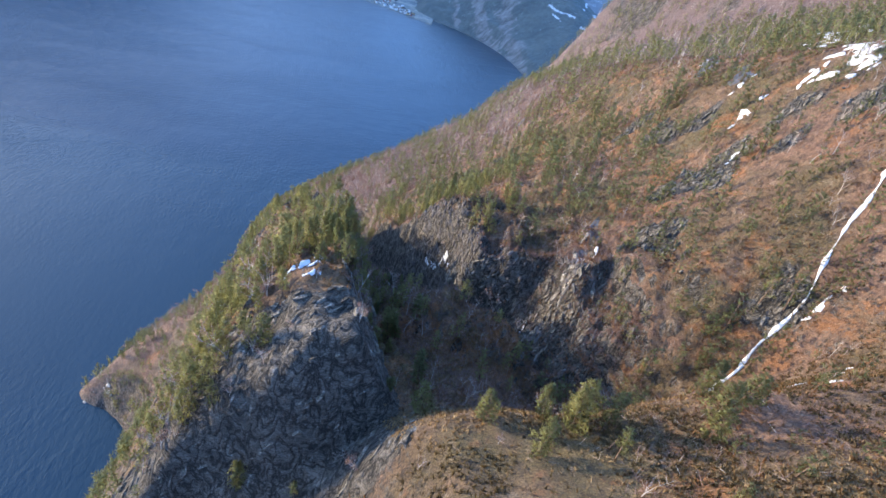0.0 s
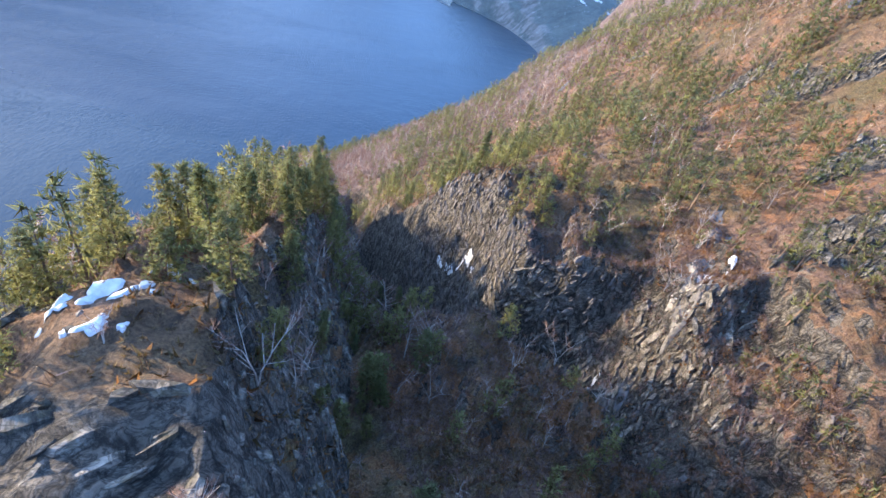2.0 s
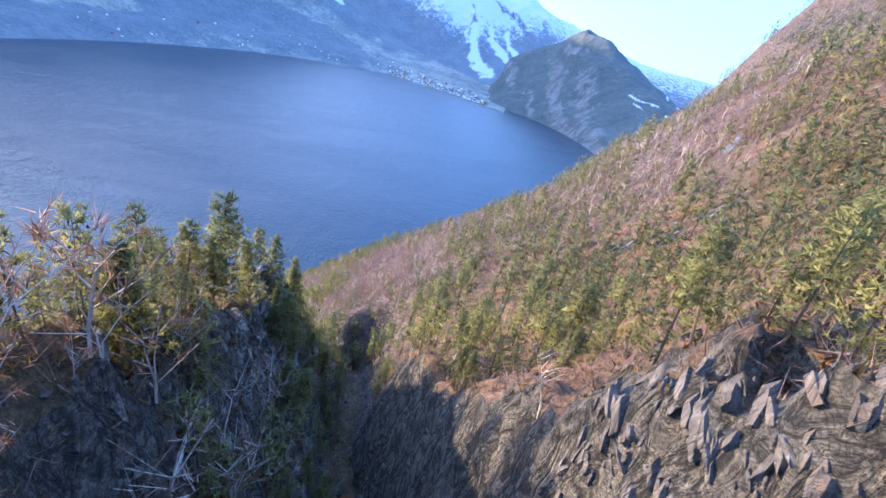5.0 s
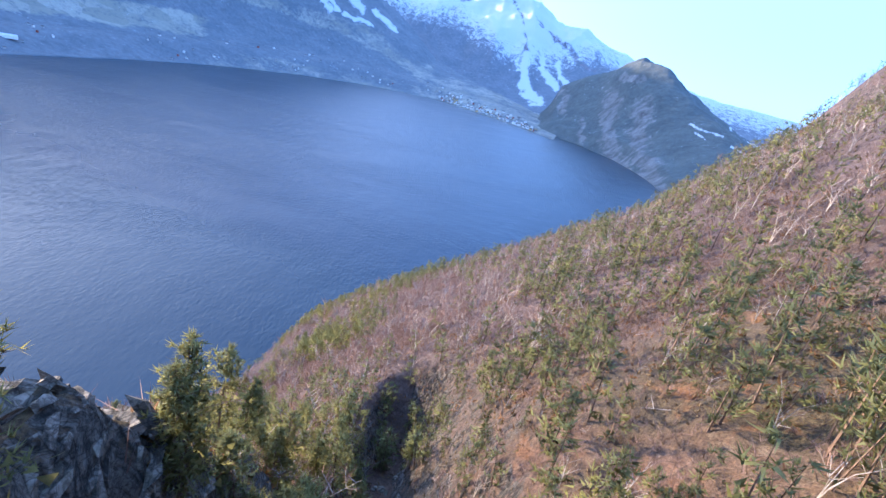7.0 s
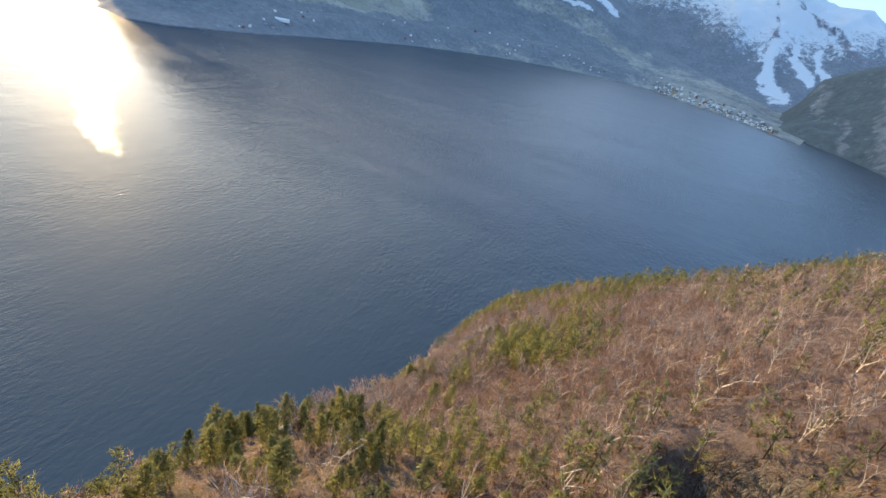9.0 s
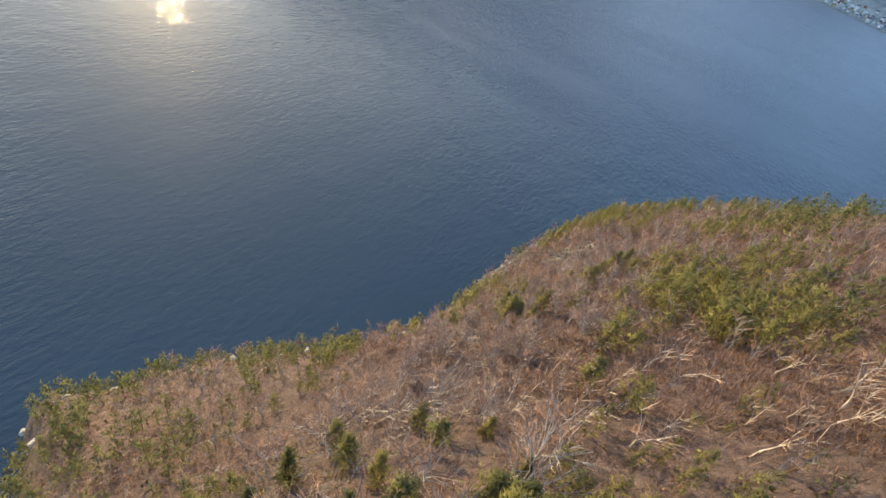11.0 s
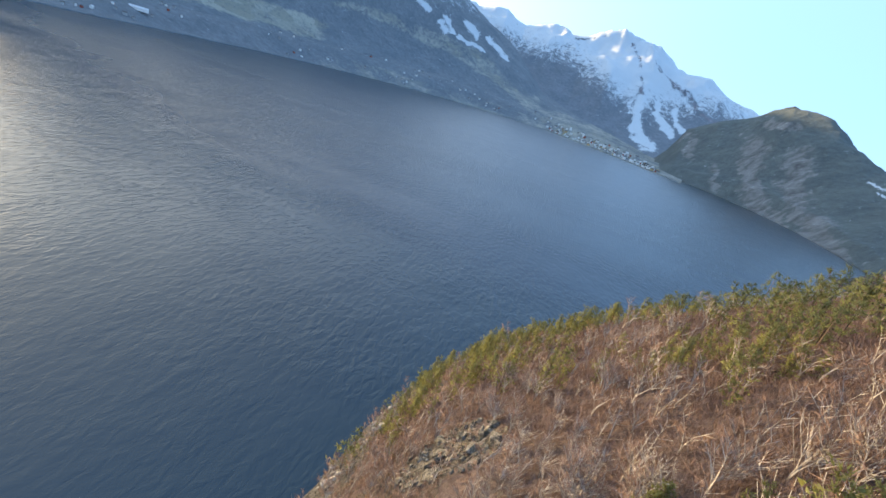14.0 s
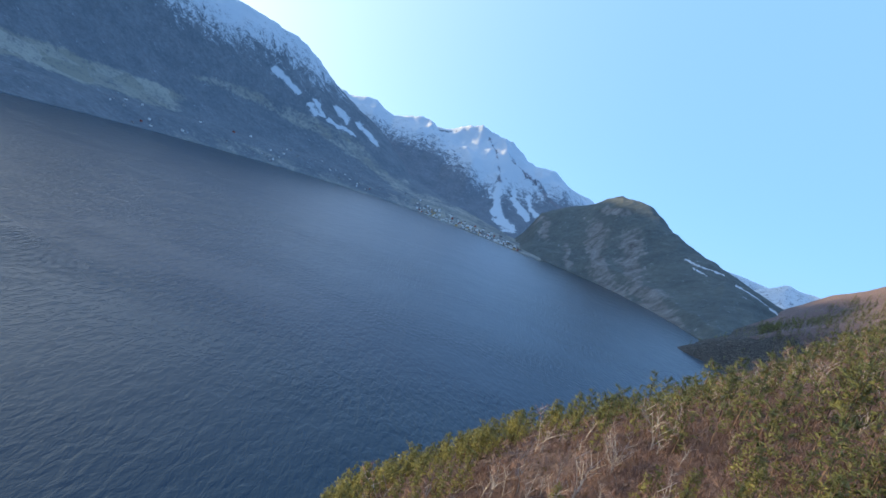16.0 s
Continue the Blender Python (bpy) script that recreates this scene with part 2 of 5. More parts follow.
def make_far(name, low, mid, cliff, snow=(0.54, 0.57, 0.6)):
    """Far slopes: woods, whose colours carry any haze, with pale fields, bare cliff and snow where the land has them.
    """
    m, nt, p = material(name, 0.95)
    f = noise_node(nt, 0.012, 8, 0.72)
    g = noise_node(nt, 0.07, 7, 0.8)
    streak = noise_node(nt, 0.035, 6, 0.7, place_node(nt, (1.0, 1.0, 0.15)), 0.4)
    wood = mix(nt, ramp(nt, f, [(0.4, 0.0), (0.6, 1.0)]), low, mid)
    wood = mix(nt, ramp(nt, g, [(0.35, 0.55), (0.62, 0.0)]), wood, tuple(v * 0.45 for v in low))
    v = nt.nodes.new("ShaderNodeTexVoronoi")
    v.inputs["Scale"].default_value = 0.013
    nt.links.new(warped(nt, 0.02, 30, (0.6, 1.0, 3.0)), v.inputs["Vector"])
    tone = nt.nodes.new("ShaderNodeSeparateXYZ")
    nt.links.new(v.outputs["Color"], tone.inputs[0])
    plot = ramp(nt, tone.outputs[0], [(0.0, (0.24, 0.24, 0.2)), (0.45, (0.36, 0.35, 0.3)), (0.75, (0.31, 0.31, 0.265)), (1.0, (0.22, 0.22, 0.19))])
    plot = mix(nt, ramp(nt, g, [(0.36, 0.55), (0.5, 0.0)]), plot, tuple(v * 0.75 for v in low))
    c = mix(nt, ragged(nt, mask(nt, "field"), maths(nt, "ADD", maths(nt, "MULTIPLY", f, 0.6), maths(nt, "MULTIPLY", g, 0.4)), 2.6, 0.35, 0.75), wood, plot)
    face = ramp(nt, streak, [(0.34, tuple(v * 0.3 for v in cliff)), (0.5, tuple(v * 0.7 for v in cliff)), (0.62, cliff)])
    c = mix(nt, ragged(nt, mask(nt, "bare"), maths(nt, "ADD", maths(nt, "MULTIPLY", streak, 0.6), maths(nt, "MULTIPLY", g, 0.4)), 2.2, 0.35, 0.75), c, face)
    lines = maths(nt, "ADD", maths(nt, "MULTIPLY", streak, 0.4), maths(nt, "MULTIPLY", noise_node(nt, 0.14, 8, 0.85), 0.6))
    c = mix(nt, ragged(nt, mask(nt, "snow"), lines, 4.5, 0.42, 0.62), c, snow)
    nt.links.new(c, p.inputs["Base Color"])
    bump(nt, p, maths(nt, "ADD", f, maths(nt, "MULTIPLY", g, 0.3)), 0.8, 14.0)
    return m


def make_pale_rock():
    m, nt, p = material("pale_shore_rock", 0.85)
    c = ramp(nt, noise_node(nt, 0.8, 8, 0.75), [(0.3, (0.14, 0.125, 0.11)), (0.5, (0.36, 0.33, 0.29)), (0.7, (0.55, 0.5, 0.44))])
    nt.links.new(c, p.inputs["Base Color"])
    bump(nt, p, noise_node(nt, 2.5, 8, 0.7), 0.8, 0.3)
    return m


PALE_ROCK = make_pale_rock()
GROUND, ROCK, SNOW, WATER = make_ground(), make_rock(), make_snow(), make_water()
NEEDLES = make_leafy("pine_needles", (0.1, 0.115, 0.052), (0.25, 0.262, 0.112), (0.41, 0.405, 0.19))
SPRUCE = make_leafy("spruce_needles", (0.07, 0.095, 0.045), (0.16, 0.19, 0.085), (0.28, 0.3, 0.135))
TWIGS = make_leafy("bare_birch_twigs", (0.1, 0.06, 0.06), (0.222, 0.148, 0.15), (0.36, 0.275, 0.278), 0.35, 0.2)
STRAW = make_leafy("dry_grass", (0.12, 0.075, 0.035), (0.34, 0.23, 0.115), (0.58, 0.44, 0.25), 0.5, 0.3)
SHRUB = make_leafy("heather_shrub", (0.05, 0.038, 0.018), (0.15, 0.105, 0.042), (0.27, 0.19, 0.07))
BRACKEN = make_leafy("dead_bracken", (0.13, 0.055, 0.022), (0.33, 0.16, 0.06), (0.52, 0.33, 0.16), 0.6)
PINE_BARK = make_bark("pine_bark", (0.07, 0.045, 0.034), (0.19, 0.125, 0.085))
BIRCH_BARK = make_bark("birch_bark", (0.24, 0.21, 0.19), (0.56, 0.51, 0.46))
# ---- shape of the land ----
def hash2(i, j, seed):
    n = (i.astype(np.int64) * 374761393 + j.astype(np.int64) * 668265263 + seed * 974711) & 0x7FFFFFFF
    n = ((n ^ (n >> 13)) * 1274126177) & 0x7FFFFFFF
    return ((n ^ (n >> 16)) & 0xFFFF) / 65535.0


def vnoise(x, y, seed=0):
    i, j = np.floor(x), np.floor(y)
    u, v = x - i, y - j
    u, v = u * u * (3 - 2 * u), v * v * (3 - 2 * v)
    a, b = hash2(i, j, seed), hash2(i + 1, j, seed)
    c, d = hash2(i, j + 1, seed), hash2(i + 1, j + 1, seed)
    return (a * (1 - u) + b * u) * (1 - v) + (c * (1 - u) + d * u) * v


def fbm(x, y, scale, octaves=4, seed=0, gain=0.5):
    out, amp, tot = 0.0, 1.0, 0.0
    for o in range(octaves):
        out = out + amp * vnoise(x / scale + 17.3 * o, y / scale - 9.1 * o, seed + o)
        tot += amp
        amp, scale = amp * gain, scale / 2.03
    return out / tot - 0.5


def sstep(v, a, b):
    t = np.clip((v - a) / (b - a), 0, 1)
    return t * t * (3 - 2 * t)


def smin(a, b, k):
    h = np.clip(0.5 + 0.5 * (b - a) / k, 0, 1)
    return b * (1 - h) + a * h - k * h * (1 - h)


# hillside: a cubic in hundreds of metres, x then y
HILL = (143.33, -35.66, 5.62, -2.09, 50.79, 37.26, -15.92, 21.39, -22.53, 19.05)


def hill(x, y):
    u, v = np.clip(x, -150, 112) / 100, np.clip(y, -112, 290) / 100
    out, n = 0.0, 0
    for i in range(4):
        for j in range(4 - i):
            out = out + HILL[n] * u**i * v**j
            n += 1
    return out


def flank(x, y):
    """The long mountainside above the shore that runs away north-east."""
    d = (x + 70) * 0.804 - (y - 245) * 0.594
    d = d - 24 * np.exp(-(((y - 355) / 75) ** 2)) - 55 * sstep(y, 310, 420) * (1 - sstep(y, 660, 730))
    e = np.minimum(d, 380)
    return e * (1.08 - 0.001 * e) + 0.36 * np.maximum(d - 380, 0)


CREST_Y = (-125, -106, -102, -88, -70, -50, -20, -5, 2, 9, 13, 26, 45, 62, 82)
CREST_X = (-22, -15, -13, -14, -14, -14, -15, -15, -14.5, -14.5, -15, -18, -28, -38, -48)
CREST_Z = (172, 178, 204, 203, 193, 183, 170, 160, 159.5, 161, 155, 137, 118, 101, 82)
GORGE_Y = (-86, -72, -62, -53, -42, -31, -20, -6, 14, 31, 66, 98, 130)
GORGE_X = (34, 31, 25, 13.5, 10.5, 7.5, 5.5, 3.5, -0.5, -1, -4, -9, -24)
GORGE_Z = (172, 168, 160, 144, 139, 136, 133, 129, 124, 118, 103, 90, 74)


def land(x, y, rough=True):
    x, y = np.asarray(x, float), np.asarray(y, float)
    wx, wy = x + 5 * fbm(x, y, 22, 3, 5), y + 7 * fbm(x, y, 22, 3, 8)
    w = np.maximum(sstep(y, 215, 285), sstep(x, 75, 115))
    z = hill(wx, wy) * (1 - w) + flank(wx, wy) * w
    left = 1.1 * ((wx + 142) * 0.84 - (wy - 53) * 0.54)
    z = z + (smin(z, left + 14 * sstep(y, 40, 110), 10) - z) * (1 - sstep(y, 78, 142))
    z = np.where(y < 70, smin(z, 1.5 * (wx + 150) + 60 * sstep(y, 10, 70), 8), z)
    z = z + 14 * np.exp(-(((wx - 40) / 26) ** 2) - ((wy + 24) / 30) ** 2)
    # rock shoulder over the gorge, and the hollow at its head
    z = z + 13 * np.exp(-(((wx - 17) / 12) ** 2) - ((wy + 38) / 24) ** 2) + 6 * np.exp(-(((wx - 4) / 9) ** 2) - ((wy - 4) / 18) ** 2)
    z = z - 15 * np.exp(-(((wx - 34) / 15) ** 2) - ((wy + 86) / 11) ** 2) - 12 * np.exp(-(((wx - 56) / 15) ** 2) - ((wy + 95) / 9) ** 2)
    # seaward side of the spur, falling steeply to the fjord
    sea = 215 + 2.01 * wx - 0.311 * wy
    z = z + (smin(z, sea, 8) - z) * (1 - sstep(wy, 16, 56))
    z = z - 17 * np.exp(-(((wx + 88) / 22) ** 2) - ((wy - 138) / 40) ** 2) + 7 * np.exp(-(((wx + 60) / 14) ** 2) - ((wy - 200) / 30) ** 2)
    z = z * (1 - 0.28 * sstep(y, 440, 520) * (1 - sstep(x, 500, 700)))
    # rocky shoulder high on the right
    q = (wx - 163) * 0.9 + (wy - 190) * 0.3
    z = z + 62 * sstep(q, -8, 54) * (1 - sstep(y, 228, 285))
    # spur: a rock crest, steep to the gorge, slanting to the fjord
    cx, cz = np.interp(wy, CREST_Y, CREST_X), np.interp(wy, CREST_Y, CREST_Z)
    off = wx - cx
    lean = np.interp(wy, (-70, -20), (0.85, 0.5))
    spur = cz - lean * np.clip(-off - 2, 0, 20) - 1.6 * np.maximum(-off - 22, 0) - 2.6 * np.maximum(off - np.interp(wy, (2, 13, 40, 55), (5, 8.5, 8.5, 5)), 0)
    spur = smin(spur, sea + 3, 6)
    on = sstep(wy, -106, -102) * (1 - sstep(wy, 50, 88))
    z = np.where((on > 0) & (np.abs(off) < 60), np.maximum(z, z * (1 - on) + spur * on), z)
    z = z - 34 * np.exp(-(((wx + 27) / 15) ** 2) - ((wy + 114) / 10) ** 2)
    z = z + (12 * np.exp(-((np.maximum(wy + 114, 0) / 10) ** 2)) + 0.4 * np.clip(-114 - wy, 0, 26)) * sstep(wx, -14, 0) * (1 - 0.6 * sstep(wx, 30, 70)) * sstep(wy, -230, -170)
    # cleft running down into the gorge
    z = z - 5.5 * np.exp(-(((wy + 58.5 + 0.12 * (wx - 26)) / 1.4) ** 2)) * sstep(wx, 18, 22) * (1 - sstep(wx, 30, 34))
    # gorge
    gx, gz = np.interp(wy, GORGE_Y, GORGE_X), np.interp(wy, GORGE_Y, GORGE_Z)
    g = wx - gx
    bed = gz + np.interp(wy, (-76, -60, -52, 10, 30), (1.6, 2.4, 5.5, 5.0, 1.9)) * np.maximum(g - 2, 0) + np.interp(wy, (-22, -6, 8, 35, 52), (2.6, 3.2, 3.8, 3.8, 2.6)) * np.maximum(-g - 2, 0) + 46 * sstep(wy, 56, 96) + 200 * sstep(wy, 80, 104) + 200 * (1 - sstep(wy, -96, -80))
    z = smin(z, bed, 4)
    if rough:
        gy = np.abs(fbm(x, y, 9, 4, 31)) * 2
        rockiness = np.clip(1.3 * np.exp(-((g / 34) ** 2)) * sstep(wy, -110, -70) * (1 - 0.75 * sstep(wy, -25, 5)) * (1 - sstep(wy, 20, 70)) + 0.55 * np.exp(-((off / 20) ** 2)) * on, 0, 1)
        z = z + (0.5 - gy) * (1.2 + 5.0 * rockiness) + 1.6 * fbm(x, y, 3.2, 3, 77) * (0.5 + 1.8 * rockiness)
        z = z + 2.2 * rockiness * (0.5 - 2 * np.abs(fbm(x + 0.6 * z, y - 0.5 * z, 2.6, 3, 97)))
        terrace = z / 3.0 + 1.5 * fbm(x, y, 14, 3, 90)
        z = z + 1.5 * rockiness * (np.abs((terrace % 1.0) - 0.5) - 0.25)
        z = z + 7 * fbm(x, y, 70, 2, 41) * sstep(z, 10, 60)
        z = z + np.maximum(0, sstep(x, 120, 300) * 40 * fbm(x, y, 160, 4, 51))
    return np.where(z < 0, np.maximum(z * 1.0, -25), z)


def link_mesh(name, verts, faces, mat, smooth=False):
    me = bpy.data.meshes.new(name)
    me.from_pydata(verts if isinstance(verts, list) else verts.tolist(), [], faces if isinstance(faces, list) else faces.tolist())
    me.materials.append(mat)
    if smooth:
        me.shade_smooth()
    return new(name, me)


def sheet(name, xs, ys, height, mat, smooth=True):
    gx, gy = np.meshgrid(xs, ys)
    v = np.stack([gx, gy, height(gx, gy)], -1).reshape(-1, 3)
    nx, ny = len(xs), len(ys)
    i = (np.arange(ny - 1)[:, None] * nx + np.arange(nx - 1)[None]).ravel()
    return link_mesh(name, v, np.stack([i, i + 1, i + 1 + nx, i + nx], -1), mat, smooth)


def steps(*runs):
    out = []
    for a, b, d in runs:
        out += list(np.arange(a, b, d))
    return np.array(out + [runs[-1][1]], float)


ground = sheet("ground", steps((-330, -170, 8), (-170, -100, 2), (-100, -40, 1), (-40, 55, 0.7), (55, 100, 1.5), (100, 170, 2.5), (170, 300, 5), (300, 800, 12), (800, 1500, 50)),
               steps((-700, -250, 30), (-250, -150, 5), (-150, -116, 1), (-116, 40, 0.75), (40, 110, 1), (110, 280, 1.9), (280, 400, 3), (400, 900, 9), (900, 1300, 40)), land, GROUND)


def set_mask(ob, name, values):
    a = ob.data.attributes.new(name, "FLOAT", "POINT")
    a.data.foreach_set("value", np.asarray(values, np.float32).ravel())


def stony(x, y, z):
    """Where bare rock shows: gorge walls, shore rim, scree, headland."""
    gx = np.interp(y, GORGE_Y, GORGE_X)
    g = x - gx
    wild = fbm(x, y, 18, 3, 131)
    gorge_wall = np.exp(-(((g - 4) / 9) ** 2)) * sstep(y, -95, -72) * (1 - sstep(y, -25, 10))
    rim_rock = (1 - sstep(z + 16 * wild, 6, 18)) * sstep(y, 60, 100)
    scree = np.exp(-((x + 59) ** 2 + (y - 172) ** 2) / 40.0)
    head = 1.7 * sstep(y, 480, 560) * (1 - sstep(z + 70 * wild, 35, 85))
    shoulder = 0.25 * sstep(x, 150, 180) * sstep(wild, -0.02, 0.12)
    front = 1.6 * sstep(-91.5 + 5 * wild + 0.25 * np.maximum(-x - 22, 0) - y, 0, 2.5) * sstep(x, -46, -38) * (1 - sstep(x, -5, 0)) * sstep(y, -114, -110)
    crag = 1.4 * np.exp(-(((x + 14) / 6) ** 2) - ((y - 4) / 8) ** 2)
    outcrop = 1.5 * sstep(fbm(x, y, 13, 4, 141, 0.6), 0.13, 0.2) * sstep(x, 16, 28) * (1 - sstep(x, 95, 130)) * (1 - sstep(y, 20, 70)) * sstep(y, -100, -92)
    return np.clip(np.maximum.reduce([gorge_wall, rim_rock, scree, head, shoulder, front, crag, outcrop]), 0, 1.7)


co = np.empty(len(ground.data.vertices) * 3, np.float32)
ground.data.vertices.foreach_get("co", co)
co = co.reshape(-1, 3).astype(float)
set_mask(ground, "stony", stony(co[:, 0], co[:, 1], co[:, 2]))
tagged(ground, "steep fjordside of brown heather, moss and grey rock", "hillside", kind="structure")
water = link_mesh("water", [(-9000, -9000, 0), (9000, -9000, 0), (9000, 9000, 0), (-9000, 9000, 0)], [(0, 1, 2, 3)], WATER)
tagged(water, "calm deep blue fjord water with fine ripples", "water", kind="structure")
# ---- far side of the fjord ----
FX, FY = -40.0, 90.0


def ring(name, az0, az1, n_az, shore, depth, n_r, height, mat, label, zones):
    """A far slope, laid out by bearing and by distance inland from its shore."""
    az = np.linspace(az0, az1, n_az)[None, :]
    s = (np.linspace(0, 1, n_r) ** 1.15)[:, None]
    r = shore(az) + s * depth(az)
    x, y = FX + r * np.sin(np.radians(az)), FY + r * np.cos(np.radians(az))
    z = height(az + 0 * s, s + 0 * az, x, y)
    z = np.where(s <= 0, -8.0, z)
    v = np.stack([x, y, z], -1).reshape(-1, 3)
    i = (np.arange(n_r - 1)[:, None] * n_az + np.arange(n_az - 1)[None]).ravel()
    shake = fbm(x, y, 140, 5, 301, 0.65)
    el = np.degrees(np.arctan2(z - 83.0, r)) + 1.1 * shake
    ob = link_mesh(name, v, np.stack([i, i + 1, i + 1 + n_az, i + n_az], -1), mat, True)
    for key, values in zones(az + 1.6 * fbm(x, y, 110, 4, 305, 0.65), el, x, y).items():
        set_mask(ob, key, values)
    return tagged(ob, label, "mountain", kind="structure")


def band(az, el, line, width):
    """One along a line of (bearing, elevation) in degrees, nought beyond its width."""
    best = np.full(np.shape(az), 1e9)
    for (a0, e0), (a1, e1) in zip(line[:-1], line[1:]):
        u = np.clip(((az - a0) * (a1 - a0) + (el - e0) * (e1 - e0)) / ((a1 - a0) ** 2 + (e1 - e0) ** 2), 0, 1)
        best = np.minimum(best, np.hypot(az - a0 - u * (a1 - a0), el - e0 - u * (e1 - e0)))
    best = best + 2.0 * width * fbm(az, el * 2.0, 0.8, 4, 9, 0.65)
    return np.clip(1.15 - best / (1.5 * width), 0, 1)


def bands(az, el, *lines):
    return np.maximum.reduce([band(az, el, line, width) for width, line in lines])


def profile(az, bearings, values):
    return np.interp(az, bearings, values)


def west_shore(az):
    return profile(az, (-67, -64, -58, -50, -40, -28, -20, -12, -4, 1, 8, 12), (1130, 1120, 1080, 1130, 1300, 1560, 1720, 1830, 1830, 1680, 1500, 1400))


def west_height(az, s, x, y):
    top = profile(az, (-67, -63.5, -61.5, -60, -56, -48, -38, -30, -24, -18, -14, -10, -5, 0, 8, 12), (0, 10, 90, 170, 300, 460, 560, 600, 585, 520, 420, 330, 130, 70, 12, 0))
    shelf = profile(az, (-67, -55, -48, -30, -15, -5, 12), (4, 10, 40, 55, 60, 40, 2))
    up = shelf * sstep(s, 0.0, 0.18) + np.maximum(top - shelf, 0) * sstep(s, 0.2, 1.0)
    return up + (fbm(x, y, 320, 5, 11) * 0.30 * up + fbm(x, y, 60, 3, 12) * 14) * sstep(s, 0.02, 0.3) + 12 * sstep(az, -64, -61) - 10


# air haze is put into WEST and SNOWY woods as pale blue, fainter in DOME
WEST = make_far("hazed_wooded_far_slope", (0.15, 0.175, 0.2), (0.205, 0.225, 0.245), (0.25, 0.25, 0.26))
SNOWY = make_far("hazed_snow_mountain", (0.15, 0.175, 0.205), (0.2, 0.22, 0.25), (0.25, 0.23, 0.26))
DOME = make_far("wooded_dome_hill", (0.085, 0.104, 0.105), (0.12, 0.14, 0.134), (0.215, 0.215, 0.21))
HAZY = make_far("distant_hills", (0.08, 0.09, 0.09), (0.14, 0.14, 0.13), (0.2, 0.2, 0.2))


def west_zones(az, el, x, y):
    line = profile(az, (-67, -42, -34, -30.8, -27.5, -23, -19, -17.6, -14, -8, -4, 12), (16, 12, 7.6, 6.9, 6.5, 7.1, 6.3, 5.8, 6.2, 6, 5, 5))
    snow = np.clip(0.12 + (el - line) * 0.2, 0, 1.2) * (el > line - 0.6)
    strips = bands(az, el, (0.3, ((-22.4, 6.8), (-21, 6.1), (-19.6, 5.7))), (0.25, ((-17.6, 5.4), (-16.6, 4.3))), (0.25, ((-18.1, 4.7), (-17, 3.9))),
                   (0.16, ((-16, 3.9), (-14.5, 3.5), (-12.8, 3.1))), (0.3, ((-15.2, 5.2), (-14, 4.6))), (0.3, ((-12.6, 4.7), (-11.3, 4.0), (-10.2, 3.2))), (0.2, ((-6.5, 2.6), (-5, 2.2))))
    shelf = sstep(az, -60, -56) * (1 - sstep(az, -31, -28.5)) * sstep(el, -1.15, -0.6) * (1 - sstep(el, 1.0, 1.7))
    top = profile(az, (-30, -25.8, -21, -16.4, -11.4, -7.2), (3.4, 4.1, 3.9, 3.6, 2.7, 0.4))
    foot = profile(az, (-30, -28, -24, -19.5, -14, -10, -6), (3.0, 2.9, 2.7, 2.3, 1.6, 0.2, -1.2))
    terrace = sstep(az, -31, -29) * (1 - sstep(az, -6, -3)) * sstep(el, foot - 0.3, foot + 0.3) * (1 - sstep(el, top - 0.3, top + 0.3))
    town = sstep(az, -8, -3) * (1 - sstep(el, -0.9, 0.2)) * 0.75
    strip = 0.55 * (1 - sstep(el, -1.75, -1.4)) * sstep(az, -34, -28)
    return {"snow": np.maximum(snow, strips * 1.2), "field": 0.78 * np.maximum.reduce([shelf, terrace * 0.7, town, strip]), "bare": 0.12 * sstep(el, 4, 8)}


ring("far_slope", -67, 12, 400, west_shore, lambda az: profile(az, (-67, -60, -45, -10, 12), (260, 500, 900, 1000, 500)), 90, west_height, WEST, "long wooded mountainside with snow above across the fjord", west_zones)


def snow_height(az, s, x, y):
    top = profile(az, (-24, -14, -11.4, -9, -6, -2, 1.2, 3.5, 5.2, 7.3, 10, 12.4, 15.4, 18, 24, 40), (560, 540, 570, 500, 545, 545, 640, 600, 600, 530, 490, 470, 410, 330, 240, 180))
    up = top * sstep(s, 0.0, 0.85) * (1 - 0.25 * sstep(s, 0.87, 1.0))
    rid = np.abs(fbm(x, y, 420, 5, 21)) * 2
    return up + (0.35 - rid) * 0.34 * up * sstep(s, 0.05, 0.5) * (1 - 0.7 * sstep(s, 0.7, 0.86))


def snow_zones(az, el, x, y):
    line = profile(az, (-24, -10, -7, -4, -0.3, 2.9, 5, 8, 10, 13, 20, 40), (5, 4.5, 4.3, 4.9, 3.5, 2.3, 2.2, 2.3, 3.0, 4, 1, 0))
    snow = np.clip(0.32 + (el - line) * 0.26, 0, 1.3)
    tongues = bands(az, el, (0.55, ((5.2, 3.4), (5.7, 1.9), (6.1, 0.3), (7.0, -0.7), (8.0, -1.0))), (0.3, ((7.0, 3.2), (8.2, 2.0), (9.6, 0.8))), (0.25, ((8.8, 3.0), (10.2, 1.6))), (0.2, ((4.2, 3.0), (4.9, 1.6))))
    rocks = bands(az, el, (0.16, ((2.2, 8.2), (3.6, 7.0), (4.6, 5.4), (5.0, 3.8))), (0.16, ((5.2, 7.2), (6.6, 6.0), (8.0, 5.2))), (0.2, ((7.2, 5.8), (9.4, 4.8), (11.4, 3.6), (13, 3.2))), (0.14, ((0.2, 8.6), (-1.8, 7.6), (-3.5, 7.1))))
    return {"snow": np.maximum(snow, tongues * 1.3) * (1 - 0.75 * rocks), "bare": 0.8 * rocks, "field": 0 * az}


